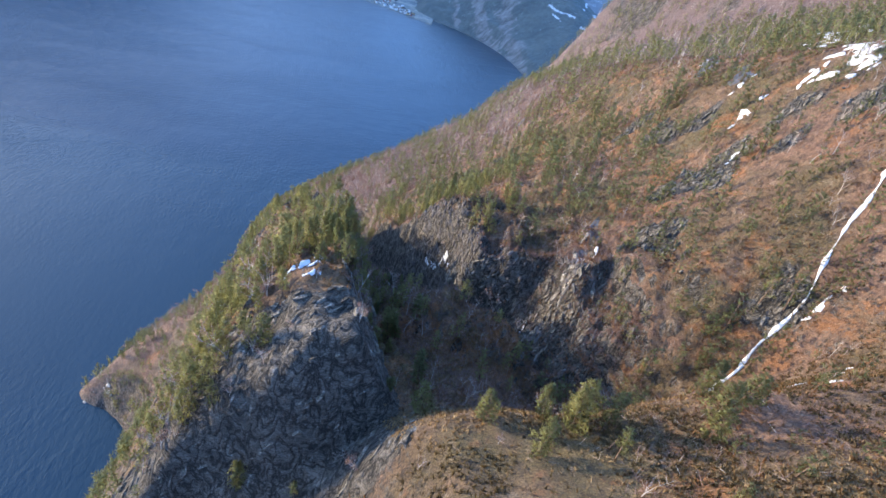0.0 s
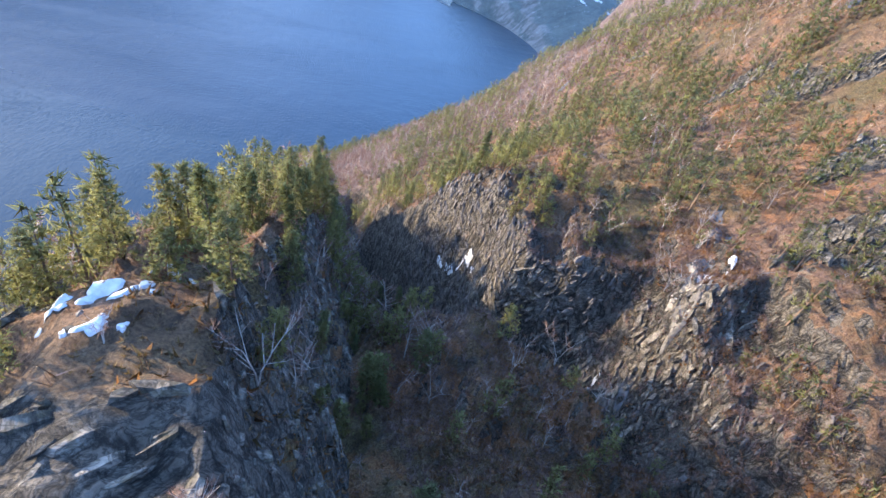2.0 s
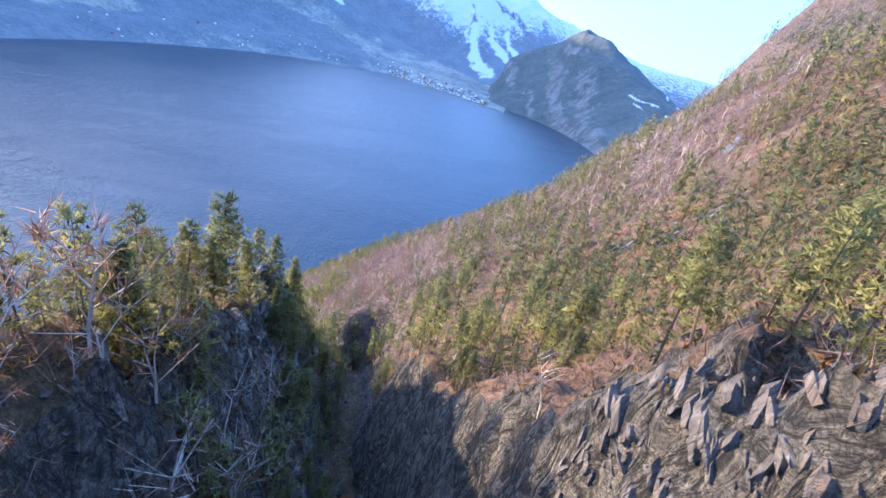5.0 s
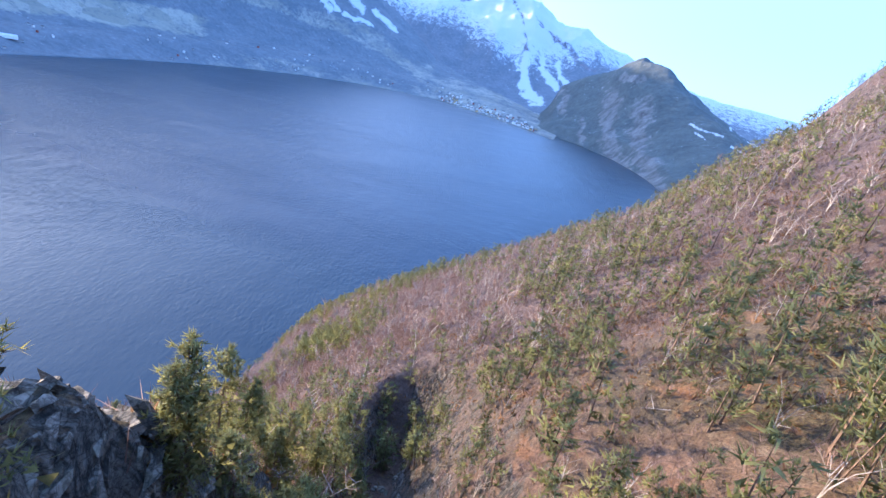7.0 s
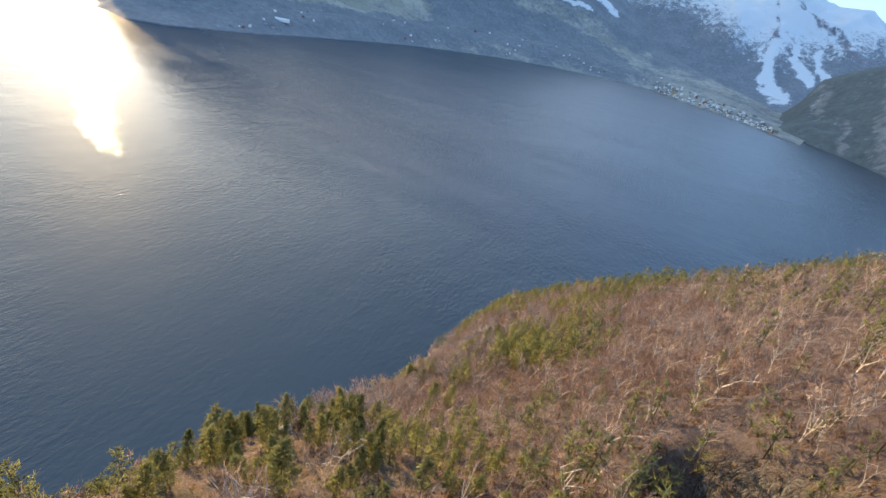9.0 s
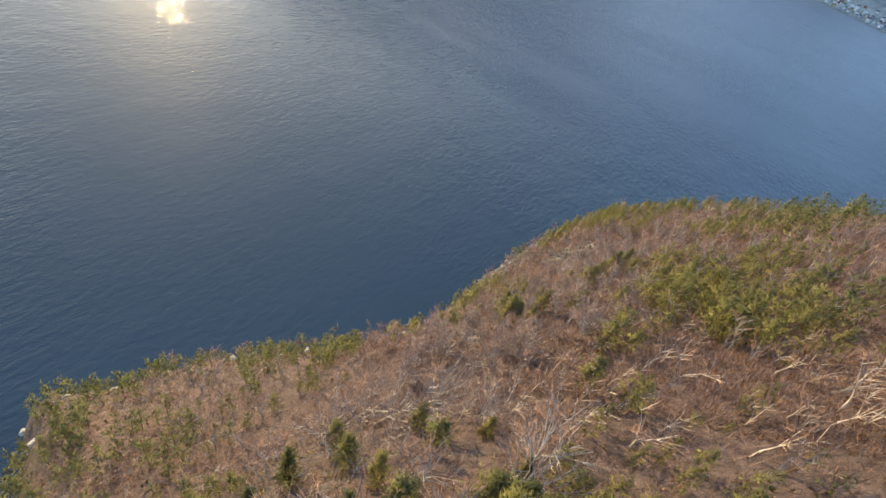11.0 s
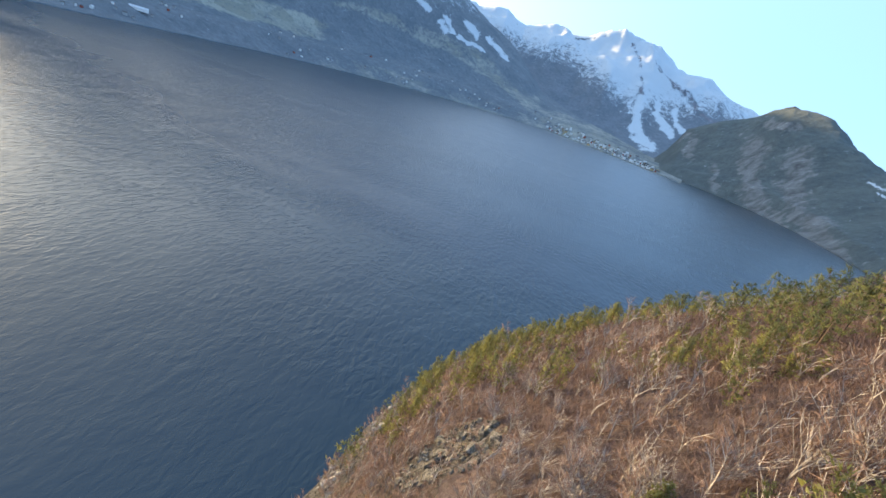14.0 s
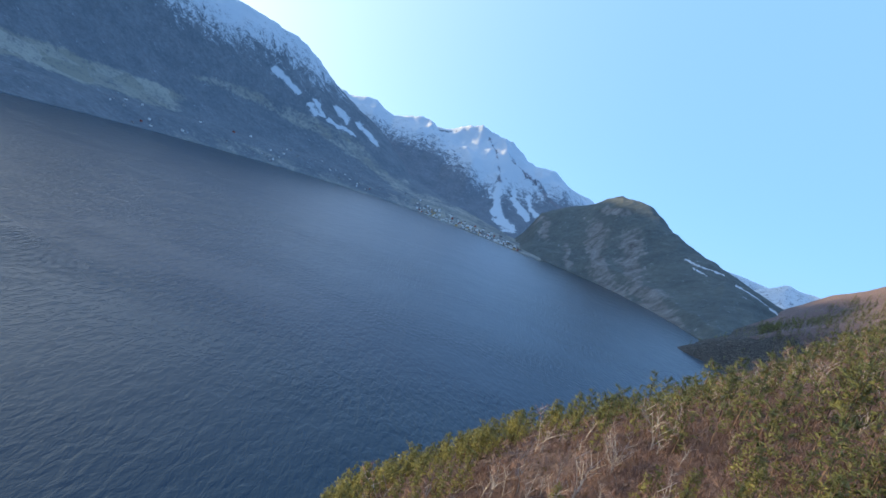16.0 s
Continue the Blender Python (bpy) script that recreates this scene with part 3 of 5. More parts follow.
ring("hazed_snow_mountain", -24, 40, 330, lambda az: 2300 + 0 * az, lambda az: 1600 + 0 * az, 85, snow_height, SNOWY, "high mountain under snow, blue in the shade", snow_zones)


def dome_shore(az):
    return profile(az, (8.5, 10, 12, 16, 20, 24, 27, 30, 33, 36, 46), (1640, 1560, 1500, 1400, 1280, 1130, 1000, 860, 800, 780, 760))


def dome_height(az, s, x, y):
    top = profile(az, (8.5, 9.6, 10.6, 13, 15.1, 17, 18.4, 20, 22.4, 26, 29.3, 34.7, 40, 46), (-12, 50, 140, 190, 220, 265, 290, 278, 246, 180, 138, 88, 55, 40))
    up = top * (0.15 * sstep(s, 0.0, 0.1) + 0.85 * sstep(s, 0.03, 0.62))
    return up + (fbm(x, y, 180, 5, 61) * 0.25 * up + fbm(x, y, 40, 3, 62) * 9) * sstep(s, 0.01, 0.15) + 2


def dome_zones(az, el, x, y):
    bare = bands(az, el, (1.1, ((17.0, 2.4), (17.3, 0.4), (18.0, -1.6), (19.6, -3.2), (21.5, -4.3))), (1.2, ((20.6, 2.0), (21.4, 0), (22.6, -1.9), (24.6, -3.6), (26.4, -4.9))),
                 (0.5, ((11.0, 1.2), (11.4, -0.4))), (0.45, ((17.2, 4.6), (19, 5.0))), (0.4, ((14.2, -0.6), (15.2, -2.4))))
    foot = 0.35 * (1 - sstep(el, -4.8, -3.6)) * sstep(az, 18, 21)
    snow = bands(az, el, (0.08, ((25.8, 2.0), (28, 1.75), (29.6, 1.6))), (0.07, ((26.6, 1.4), (28.4, 1.1))), (0.09, ((30.6, 1.1), (32.5, 0.6), (34.4, 0.1))), (0.15, ((34, 0.2), (36, -0.7), (38.9, -1.5))))
    return {"snow": snow, "bare": np.maximum(0.95 * bare, foot), "field": 0 * az}


ring("dome_hill", 8.5, 46, 320, dome_shore, lambda az: profile(az, (8, 20, 46), (700, 800, 900)), 100, dome_height, DOME, "dark rounded hill with pale cliff bands above the water", dome_zones)


def right_height(az, s, x, y):
    top = profile(az, (31, 34.5, 36.3, 39, 41.6, 46, 60), (60, 190, 250, 220, 190, 180, 200))
    return top * sstep(s, 0, 0.9) + fbm(x, y, 200, 4, 71) * 60 * sstep(s, 0.1, 0.5)


ring("snow_peak", 31, 60, 80, lambda az: 2600 + 0 * az, lambda az: 800 + 0 * az, 30, right_height, SNOWY, "small snowy peak far behind the hill", lambda az, el, x, y: {"snow": 0.45 + 0.3 * sstep(el, -1, 1.5), "bare": 0.2 + 0 * az, "field": 0 * az})


def left_height(az, s, x, y):
    top = profile(az, (-110, -95, -84, -76, -70, -66, -60), (120, 150, 110, 90, 60, 70, 120))
    return top * sstep(s, 0.0, 0.8) + fbm(x, y, 160, 4, 81) * 40 * sstep(s, 0.02, 0.3)


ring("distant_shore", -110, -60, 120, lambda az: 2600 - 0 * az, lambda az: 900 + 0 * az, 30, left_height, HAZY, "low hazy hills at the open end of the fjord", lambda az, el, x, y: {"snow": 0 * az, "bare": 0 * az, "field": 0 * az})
# ---- trees and ground cover ----
def part(name, me, parent, label=""):
    ob = new(name, me)
    ob.parent = parent
    if label:
        ob["label"] = label
    return ob


def mesh_of(name, v, f, mat):
    me = bpy.data.meshes.new(name)
    me.from_pydata(v.tolist(), [], f.tolist() if not isinstance(f, list) else f)
    me.materials.append(mat)
    return me


def soft_normals(v, up=0.35):
    """Normals that swell outwards from a crown's middle, so that its needles shade as one soft mass."""
    d = (v - v.mean(0)) * (1, 1, 0.75)
    d = d / (np.linalg.norm(d, axis=1)[:, None] + 1e-6) + (0, 0, up)
    return d / np.linalg.norm(d, axis=1)[:, None]


def soften(me, normals):
    me.shade_smooth()
    me.normals_split_custom_set_from_vertices(normals.tolist())


def stick(p, q, r0, r1, sides=4):
    """A tapered rod between two places."""
    p, q = np.asarray(p, float), np.asarray(q, float)
    w = (q - p) / (np.linalg.norm(q - p) + 1e-9)
    a = np.cross(w, (0.3, 0.9, 0.1))
    a /= np.linalg.norm(a) + 1e-9
    b = np.cross(w, a)
    t = np.arange(sides) * 2 * np.pi / sides
    ringv = np.cos(t)[:, None] * a + np.sin(t)[:, None] * b
    v = np.concatenate([p + ringv * r0, q + ringv * r1])
    f = [(i, (i + 1) % sides, sides + (i + 1) % sides, sides + i) for i in range(sides)]
    return v, f


def gather(pieces):
    vs, fs, n = [], [], 0
    for v, f in pieces:
        vs.append(v)
        fs += [tuple(n + i for i in q) for q in f]
        n += len(v)
    return np.concatenate(vs), fs


def blades(rng, centres, way, count, length, width):
    """Thin triangles that fan out from each centre."""
    n = len(centres) * count
    c = np.repeat(centres, count, 0)
    d = np.repeat(way, count, 0) + rng.normal(0, 0.75, (n, 3))
    d /= np.linalg.norm(d, axis=1)[:, None]
    side = np.cross(d, rng.normal(0, 1, (n, 3)))
    side /= np.linalg.norm(side, axis=1)[:, None] + 1e-9
    ln = length * rng.uniform(0.6, 1.3, (n, 1))
    wd = width * rng.uniform(0.6, 1.3, (n, 1))
    base = c + rng.normal(0, 0.1, (n, 3)) * length
    v = np.stack([base - side * wd * 0.5, base + side * wd * 0.5, base + d * ln], 1).reshape(-1, 3)
    return v, np.arange(3 * n).reshape(-1, 3)


def hearts_of(rng, spots, count=14):
    """Dense ragged hearts of the needle clusters: small scraps packed round each (place, size)."""
    c, size = np.repeat(np.array([q[0] for q in spots]), count, 0), np.repeat(np.array([q[1] for q in spots]), count)[:, None]
    n = len(c)
    c = c + rng.normal(0, 1, (n, 3)) * (0.62, 0.62, 0.5) * size
    v = c[:, None] + rng.normal(0, 0.42, (n, 3, 3)) * size[:, None] * (1, 1, 0.75)
    return v.reshape(-1, 3), np.arange(3 * n).reshape(-1, 3)


def pine_data(seed, h, tufts, count, kind, lite=False, hearts=18):
    """Trunk with limbs, and a crown of needle tufts. kind 0: open rounded pine, 1: slim conifer, 2: low bushy pine, 3: full hillside pine."""
    rng = np.random.default_rng(seed)
    lean = rng.normal(0, 0.04, 2)
    pieces, cen, way, ends = [], [], [], []
    r0 = 0.009 * h + 0.03
    spine = lambda u: np.array([lean[0] * h * u + 0.15 * math.sin(3 * u + seed), lean[1] * h * u, h * u])  # noqa: E731
    m = 1 if lite else 4
    for i in range(m):
        pieces.append(stick(spine(i / m), spine((i + 1) / m), r0 * (1 - i / m * 0.9), r0 * (1 - (i + 1) / m * 0.9), 3 if lite else 5))
    start, wide = ((0.3, 0.2), (0.1, 0.16), (0.04, 0.33), (0.08, 0.215))[kind]
    limbs = max(9, tufts // 4)
    for k in range(limbs):
        u = start + (0.98 - start) * ((k + 0.5 * rng.random()) / limbs) ** 0.9
        s = (u - start) / (1 - start)
        if kind in (1, 3):
            shape = (1 - s) ** (0.9 if kind == 1 else 0.75) * min(1, 0.4 + 3 * s)
        else:
            shape = (1 - s) ** 0.62 * (0.6 + 0.4 * min(1, s * 4))
        reach = h * wide * shape * rng.uniform(0.65, 1.25) + 0.15
        a = k * 2.4 + rng.uniform(-0.6, 0.6)
        o = np.array([math.cos(a), math.sin(a), (0.35, -0.05, 0.45, 0.25)[kind] + rng.normal(0, 0.18)])
        p = spine(u)
        q = p + o * reach
        if not lite:
            pieces.append(stick(p, q, r0 * 0.2, 0.012, 3))
        ends.append((p + o * reach * rng.uniform(0.35, 0.8), 0.17 * reach + 0.08))
        per = max(2, int(round(tufts / limbs)))
        for j in range(per):
            g = 0.3 + 0.75 * (j + rng.random()) / per
            cen.append(p + o * reach * g + rng.normal(0, 0.10 * reach + 0.06, 3))
            way.append(o * 0.55 + np.array([0, 0, 0.5]))
    cen, way = np.array(cen), np.array(way)
    size = (0.04 * h + 0.12) * (math.sqrt(150 / len(cen)) if lite else 0.85)
    bv, bf = blades(rng, cen, way, count, size, size * (0.2 if lite else 0.15))
    lv, lf = hearts_of(rng, [(ends[i][0], ends[i][1] * (len(ends) / hearts) ** 0.3) for i in np.linspace(0, len(ends) - 1, hearts).astype(int)])
    return gather(pieces), (np.concatenate([bv, lv]), np.concatenate([bf, lf + len(bv)]))


def birch_data(seed, h, subs, lite=False):
    """Bare birch: pale leaning stems, forked limbs and many thin upswept twigs."""
    rng = np.random.default_rng(seed)
    pieces, cen, way = [], [], []
    for s in range(2 if lite else int(rng.integers(2, 5))):
        a = rng.uniform(0, 6.28)
        out = np.array([math.cos(a), math.sin(a), 0]) * rng.uniform(0.06, 0.3)
        hh = h * rng.uniform(0.7, 1.0)
        line = [np.array([0, 0, -0.3]) + (out * u * (1 + u) + np.array([0, 0, 1])) * hh * u + rng.normal(0, 0.025 * h, 3) * u for u in (0, 0.33, 0.66, 1.0)]
        r = 0.010 * h + 0.015
        for i in range(3):
            pieces.append(stick(line[i], line[i + 1], r * (1 - i * 0.3), r * (0.7 - i * 0.29), 3 if lite else 4))
        for b in range(5 if lite else 8):
            u = rng.uniform(0.25, 0.97)
            p = np.array([np.interp(u, (0, 0.33, 0.66, 1), [q[k] for q in line]) for k in range(3)])
            a = rng.uniform(0, 6.28)
            o = np.array([math.cos(a), math.sin(a), rng.uniform(0.6, 1.5)])
            ln = h * 0.3 * (1.15 - u) * rng.uniform(0.7, 1.3) + 0.3
            tip = p + o * ln
            if not lite or subs > 2:
                pieces.append(stick(p, tip, r * 0.4, 0.016, 3))
            for t in range(subs):
                v = rng.uniform(0.3, 1.0)
                c = p + o * ln * v
                w = o * 0.8 + rng.normal(0, 0.45, 3) + np.array([0, 0, 0.3])
                if not lite:
                    pieces.append(stick(c, c + w * ln * 0.4, 0.016, 0.008, 3))
                    c = c + w * ln * 0.2
                cen.append(c)
                way.append(w * 0.8)
    cen, way = np.array(cen), np.array(way)
    v, f = blades(rng, cen, way, 3 if lite else 5, 0.09 * h + 0.3, 0.04 if lite else 0.03)
    return gather(pieces), (v, f)


def slope_at(x, y):
    return np.hypot(land(x + 1.5, y, False) - land(x - 1.5, y, False), land(x, y + 1.5, False) - land(x, y - 1.5, False)) / 3


# the air lane of the flight, kept free of treetops
LANE = np.array([(-12, -140, 243), (-5, -105, 220), (0, -85, 210), (4, -30, 185), (3, -10, 176), (-6, 7, 168), (-15, 17, 162), (-19, 22, 155), (-33, 36, 140), (-48, 52, 124), (-58, 75, 108), (-60, 102, 95), (-59, 124, 87), (-58, 136, 85), (-60, 149, 83)], float)


def lane_gap(x, y, z):
    best = np.full(np.shape(x), 1e9)
    for a, b in zip(LANE[:-1], LANE[1:]):
        for u in np.linspace(0, 1, 8):
            p = a + (b - a) * u
            best = np.minimum(best, np.sqrt((x - p[0]) ** 2 + (y - p[1]) ** 2 + (z - p[2]) ** 2))
    return best


def scatter(rng, n, x0, x1, y0, y1):
    x, y = rng.uniform(x0, x1, n), rng.uniform(y0, y1, n)
    return x, y, land(x, y)


def in_gorge(x, y, lo=-3.0, hi=9.0):
    g = x - np.interp(y, GORGE_Y, GORGE_X)
    return (g > lo) & (g < np.where(y > -22, np.minimum(hi, 3.0), hi)) & (y > -76) & (y < 52)


# tall pines on the spur, and bushy ones before it: place, height, kind
CREST_PINES = ((-11.6, 7.4, 6.4, 0), (-11, 10, 6, 3), (-9.4, 11.6, 6.5, 3), (-12.5, 3, 5, 3), (-9.6, 4.6, 7, 3), (-8.6, 0.4, 7.5, 1), (-9.6, -3, 7.5, 3), (-7.4, 6, 8, 3), (-7.8, 2.6, 8.5, 3), (-6.6, 9, 8, 1), (-16.3, 7.5, 6, 0), (-15.3, 17, 10, 0), (-10.8, 14.6, 9, 0), (-13.1, 13.5, 9.5, 3), (-8.6, 15.6, 8, 3), (-9.4, 12.4, 7.5, 3), (-7.4, 19.6, 8.5, 0), (-6.6, 23.5, 8, 3), (-11.6, -7.4, 11, 0), (-12.4, -9.6, 7.5, 0), (-15.6, 8.6, 4.6, 0), (-13.6, -12, 6.5, 3), (-14.4, -78, 7, 3), (-13.5, -69, 6.3, 0),
               (-9.4, -67, 6.7, 3), (-9, -59.5, 7, 1), (-7.2, -41, 10.5, 0), (-11.6, -67, 5.3, 3), (-10.4, -57, 7.7, 0), (-8.7, -57.6, 6.9, 3), (-8.5, -42, 9, 3), (-6.5, -34, 12, 0), (-16, 16, 7.6, 3),
               (-37.7, 32, 4.3, 3), (-40.7, 37, 4.9, 3), (-37, 46.6, 4.6, 3), (-36, 54.5, 5, 0), (-40.6, 86, 8, 0), (13, -114, 6.4, 2), (10, -114.7, 3.4, 2), (3.5, -90.5, 8, 3), (0, -105, 6, 2),
               (28.7, -114.5, 6.2, 2), (32.4, -113.4, 6.5, 2), (8, -117, 4.7, 2), (30.5, -111, 6.4, 3), (26.5, -117, 5, 2), (15.5, -112, 6.2, 2), (17.5, -113.5, 5, 2), (11, -111.5, 5.6, 3), (4.5, -112, 4.6, 2), (-3, -99, 3.3, 2), (-13.2, -85.2, 4, 2), (-16.5, -83, 5.6, 3), (-18.6, -86, 5.2, 3), (-20.6, -88.4, 4.8, 3), (-18.2, -80.5, 6, 3), (-15, -79, 6.5, 3), (-21.5, -105, 6, 3), (-18.8, -98, 5, 2))

rng = np.random.default_rng(7)
x, y, z = scatter(rng, 27000, -165, 260, -140, 330)
sl = slope_at(x, y)
spot = fbm(x, y, 30, 3, 201) + 0.5
keep = (z > 3) & (sl < 3.2) & ~in_gorge(x, y)
face = (x - np.interp(y, CREST_Y, CREST_X) > 3) & in_gorge(x, y, -30, -2)
on_spur = (np.abs(x + 20) < 22) & (y > -98) & (y < 60)
coast = (z < 30) | ((x < -40) & (y < 130))
shore_wood = (y > 82) & (y < 152) & (x < -12)
clump = (x < -16) & (x > -75) & (y > 24) & (y <= 82)
rim = (x > -76) & (x < -8) & (y > 178) & (y < 262)
head = (x > -64) & (x < -26) & (y > 96) & (y < 146)
basin = (x > 2) & (x < 42) & (y > -100) & (y < -58)
green = np.where(on_spur, 0.8, np.where(basin, 0.25, np.where(head, 0.9, np.where(rim, 0.72, np.where(shore_wood | clump, 0.72, np.where(coast, 0.62, np.where(y > 150, np.where(x > 5, 0.35, 0.2), np.where(y > 60, np.where(x > 15, 0.45, 0.32), np.where(x < 14, 0.45, 0.78))))))))) + np.where(y > 60, 3.0, 2.2) * (spot - 0.5)
is_pine = rng.random(len(x)) < green
thin = np.interp(np.hypot(x - np.interp(y, (-140, 150), (-10, -60)), 0), (60, 150, 260), (1.0, 0.7, 0.35))
dense = np.where(on_spur, np.where(y < -92, 0.04, np.where(y < -62, 0.5, np.where(y > 12, 0.95, 0.42))), np.where(shore_wood | clump | coast, 0.95, np.where(y > 60, 0.65, 0.72))) * thin
dense = np.where((x < -20) & (y < 5), dense * 0.45, dense)
dense = np.where(basin, dense * 0.5, np.where((x > 8) & (x < 80) & (y > -30) & (y < 60), 0.78, dense))
dense = np.where((y < -98) & (x < 45), 0.16, np.where(y < -100, 0.3, dense))
keep &= rng.random(len(x)) < dense
x, y, z, is_pine, on_spur, face, rim, clump = (a[keep] for a in (x, y, z, is_pine, on_spur, face, rim, clump))
n = len(x)
tall = np.where(is_pine, rng.uniform(3.6, 7.8, n), rng.uniform(2.4, 5.6, n) * np.where(y > 60, 1.3, 1.0))
tall = np.where((x > 8) & (y > -60) & (y < 80) & is_pine, tall * 1.2, tall)
tall = np.where(on_spur & is_pine, rng.uniform(4, 8.5, n), tall)
tall = np.where(on_spur & is_pine & (y > 12), rng.uniform(6, 10, n), tall)
tall = np.where(rng.random(n) < 0.15, tall * 0.55, tall)
tall = np.where(y < -98, tall * 0.7, tall)
tall = np.where((y > 88) & is_pine, tall * 1.25, tall)
tall = np.where(head[keep] & is_pine, rng.uniform(5, 9, n), tall)
tall = np.where(clump & is_pine, rng.uniform(3.2, 5.8, n), tall)
tall = np.where(rim & is_pine, rng.uniform(4.5, 8, n), tall)
kinds = np.where(on_spur | face, rng.choice((0, 1, 3, 3), n), np.where(y > 90, rng.choice((2, 3, 3, 3, 0), n), rng.choice((3, 3, 1, 3, 0), n)))
ok = (lane_gap(x, y, z + tall) > np.where(y < -50, 8, np.where(on_spur & (y > 12), 6, 9))) & ~((np.abs(x + 13.5) < 6.5) & (y > -4) & (y < 13))
x, y, z, tall, is_pine, kinds = (a[ok] for a in (x, y, z, tall, is_pine, kinds))
near = np.hypot(x - np.interp(y, LANE[:, 1], LANE[:, 0]), 0.5 * (z - np.interp(y, LANE[:, 1], LANE[:, 2]))) * np.where(y > 100, 0.8, 1.0) * np.where((y > 60) & ~is_pine, 0.6, 1.0)
cx, cy, ch, ck = (np.array(c, float) for c in zip(*CREST_PINES))
cz = land(cx, cy)
ok = lane_gap(cx, cy, cz + ch) > 3.6
x, y, z, tall = np.append(x, cx[ok]), np.append(y, cy[ok]), np.append(z, cz[ok]), np.append(tall, ch[ok])
is_pine, kinds, near = np.append(is_pine, np.ones(ok.sum(), bool)), np.append(kinds, ck[ok].astype(int)), np.append(near, np.zeros(ok.sum()))

# pines along the spur's seaward edge
edge_rng = np.random.default_rng(77)
ex, ey, ez = scatter(edge_rng, 260, -36, -17.5, -101, -58)
et = edge_rng.uniform(3.6, 6.6, len(ex))
ok = (lane_gap(ex, ey, ez + et) > 8) & (slope_at(ex, ey) < 2.6) & (edge_rng.random(len(ex)) < np.interp(ex, (-25, -18), (1.0, 0.3)))
x, y, z, tall = np.append(x, ex[ok]), np.append(y, ey[ok]), np.append(z, ez[ok]), np.append(tall, et[ok])
is_pine, kinds, near = np.append(is_pine, edge_rng.random(ok.sum()) < 0.65), np.append(kinds, edge_rng.choice((0, 1, 3, 3), ok.sum())), np.append(near, np.full(ok.sum(), 20.0))

# trees clinging to the spur's steep face above the gorge
fx, fy, fz = scatter(rng, 1500, -14, 8, -82, 56)
ok = in_gorge(fx, fy, -24, -2.5) & (fx > np.interp(fy, CREST_Y, CREST_X) + 2) & (rng.random(1500) < 0.55)
fx, fy, fz = fx[ok], fy[ok], fz[ok]
ft = rng.uniform(3.5, 8, len(fx))
ok = lane_gap(fx, fy, fz + ft) > np.where(fy > -30, 12, 7)
x, y, z, tall = np.append(x, fx[ok]), np.append(y, fy[ok]), np.append(z, fz[ok]), np.append(tall, ft[ok])
is_pine, kinds, near = np.append(is_pine, rng.random(ok.sum()) < 0.45), np.append(kinds, rng.choice((0, 1, 3), ok.sum())), np.append(near, np.full(ok.sum(), 27.0))

PINES = []
for k in range(12):
    kind = k % 4
    (tv, tf), (cv, cf) = pine_data(40 + k, 7.0, (150, 220, 230, 230)[kind], 11, kind, False, (52, 64, 70, 70)[kind])
    crown_mesh = mesh_of("crown", cv, cf, SPRUCE if kind == 1 else NEEDLES)
    soften(crown_mesh, soft_normals(cv))
    PINES.append((mesh_of("trunk", tv, tf, PINE_BARK), crown_mesh, kind))
BIRCHES = []
for k in range(8):
    (tv, tf), (cv, cf) = birch_data(80 + k, 5.0, 3)
    twig_mesh = mesh_of("twigs", cv, cf, TWIGS)
    soften(twig_mesh, soft_normals(cv, 0.5))
    BIRCHES.append((mesh_of("stem", tv, tf, BIRCH_BARK), twig_mesh, 0))

PINE_LABEL = ("open-crowned olive green pine on the steep hillside", "slim dark green conifer on the steep hillside", "low bushy olive green pine among the heather", "full olive green pine on the brown slope")


def plant(name, kit, label, category, group, at, scale, turn, tilt):
    tree = new(name, None)
    tree.empty_display_size = 0.2
    tagged(tree, label, category, group)
    for me, part_name in zip(kit[:2], ("trunk", "crown")):
        part(part_name, me, tree)
    tree.matrix_basis = pose(*at, *tilt, turn) @ Matrix.Diagonal((scale, scale, scale, 1))
    return tree


# tall pale birches that stand out of the scrub
for k, (bx, by, bh) in enumerate(((-33.7, 151.5, 6.5), (-36.4, 152.3, 5.5), (-38.6, 150.6, 6), (-31.2, 150.0, 6.5), (-37.3, 172.3, 6), (-41.9, 180.4, 6), (-51, 183, 5.5), (-43, 101, 6), (-39.4, 124.8, 6.5), (-55, 103, 5.5),
                                  (-36, 104.4, 6), (-28.2, 205.9, 6), (-22.1, 209.7, 6.5), (11.2, 219.7, 6.5), (14.6, 57.8, 7), (12.7, 74.8, 6.5), (-46, 165, 5), (-29, 178, 6), (-24, 160, 6))):
    plant("birch_tree", BIRCHES[k % 8], "tall bare birch with several pale leaning stems", "tree", "birches on the hillside", (bx, by, float(land(bx, by)) - 0.2), bh / 5.0, k * 77.0, (6 * math.sin(k), 6 * math.cos(k)))

order = np.argsort(near)
single = {True: 0, False: 0}
rest = []
for i in order:
    p = bool(is_pine[i])
    if single[p] < 250:
        single[p] += 1
        kit = PINES[int(kinds[i]) + 4 * int(rng.integers(3))] if p else BIRCHES[rng.integers(len(BIRCHES))]
        tilt = (rng.normal(0, 3), rng.normal(0, 3))
        at = (float(x[i]), float(y[i]), float(z[i]) - 0.15)
        if p:
            plant("pine_tree", kit, PINE_LABEL[kit[2]], "tree", "pines on the hillside", at, float(tall[i]) / 7.0, rng.uniform(0, 360), tilt)
        else:
            plant("birch_tree", kit, "bare birch with pale stems and reddish twigs", "tree", "birches on the hillside", at, float(tall[i]) / 5.0, rng.uniform(0, 360), tilt)
    else:
        rest.append(i)


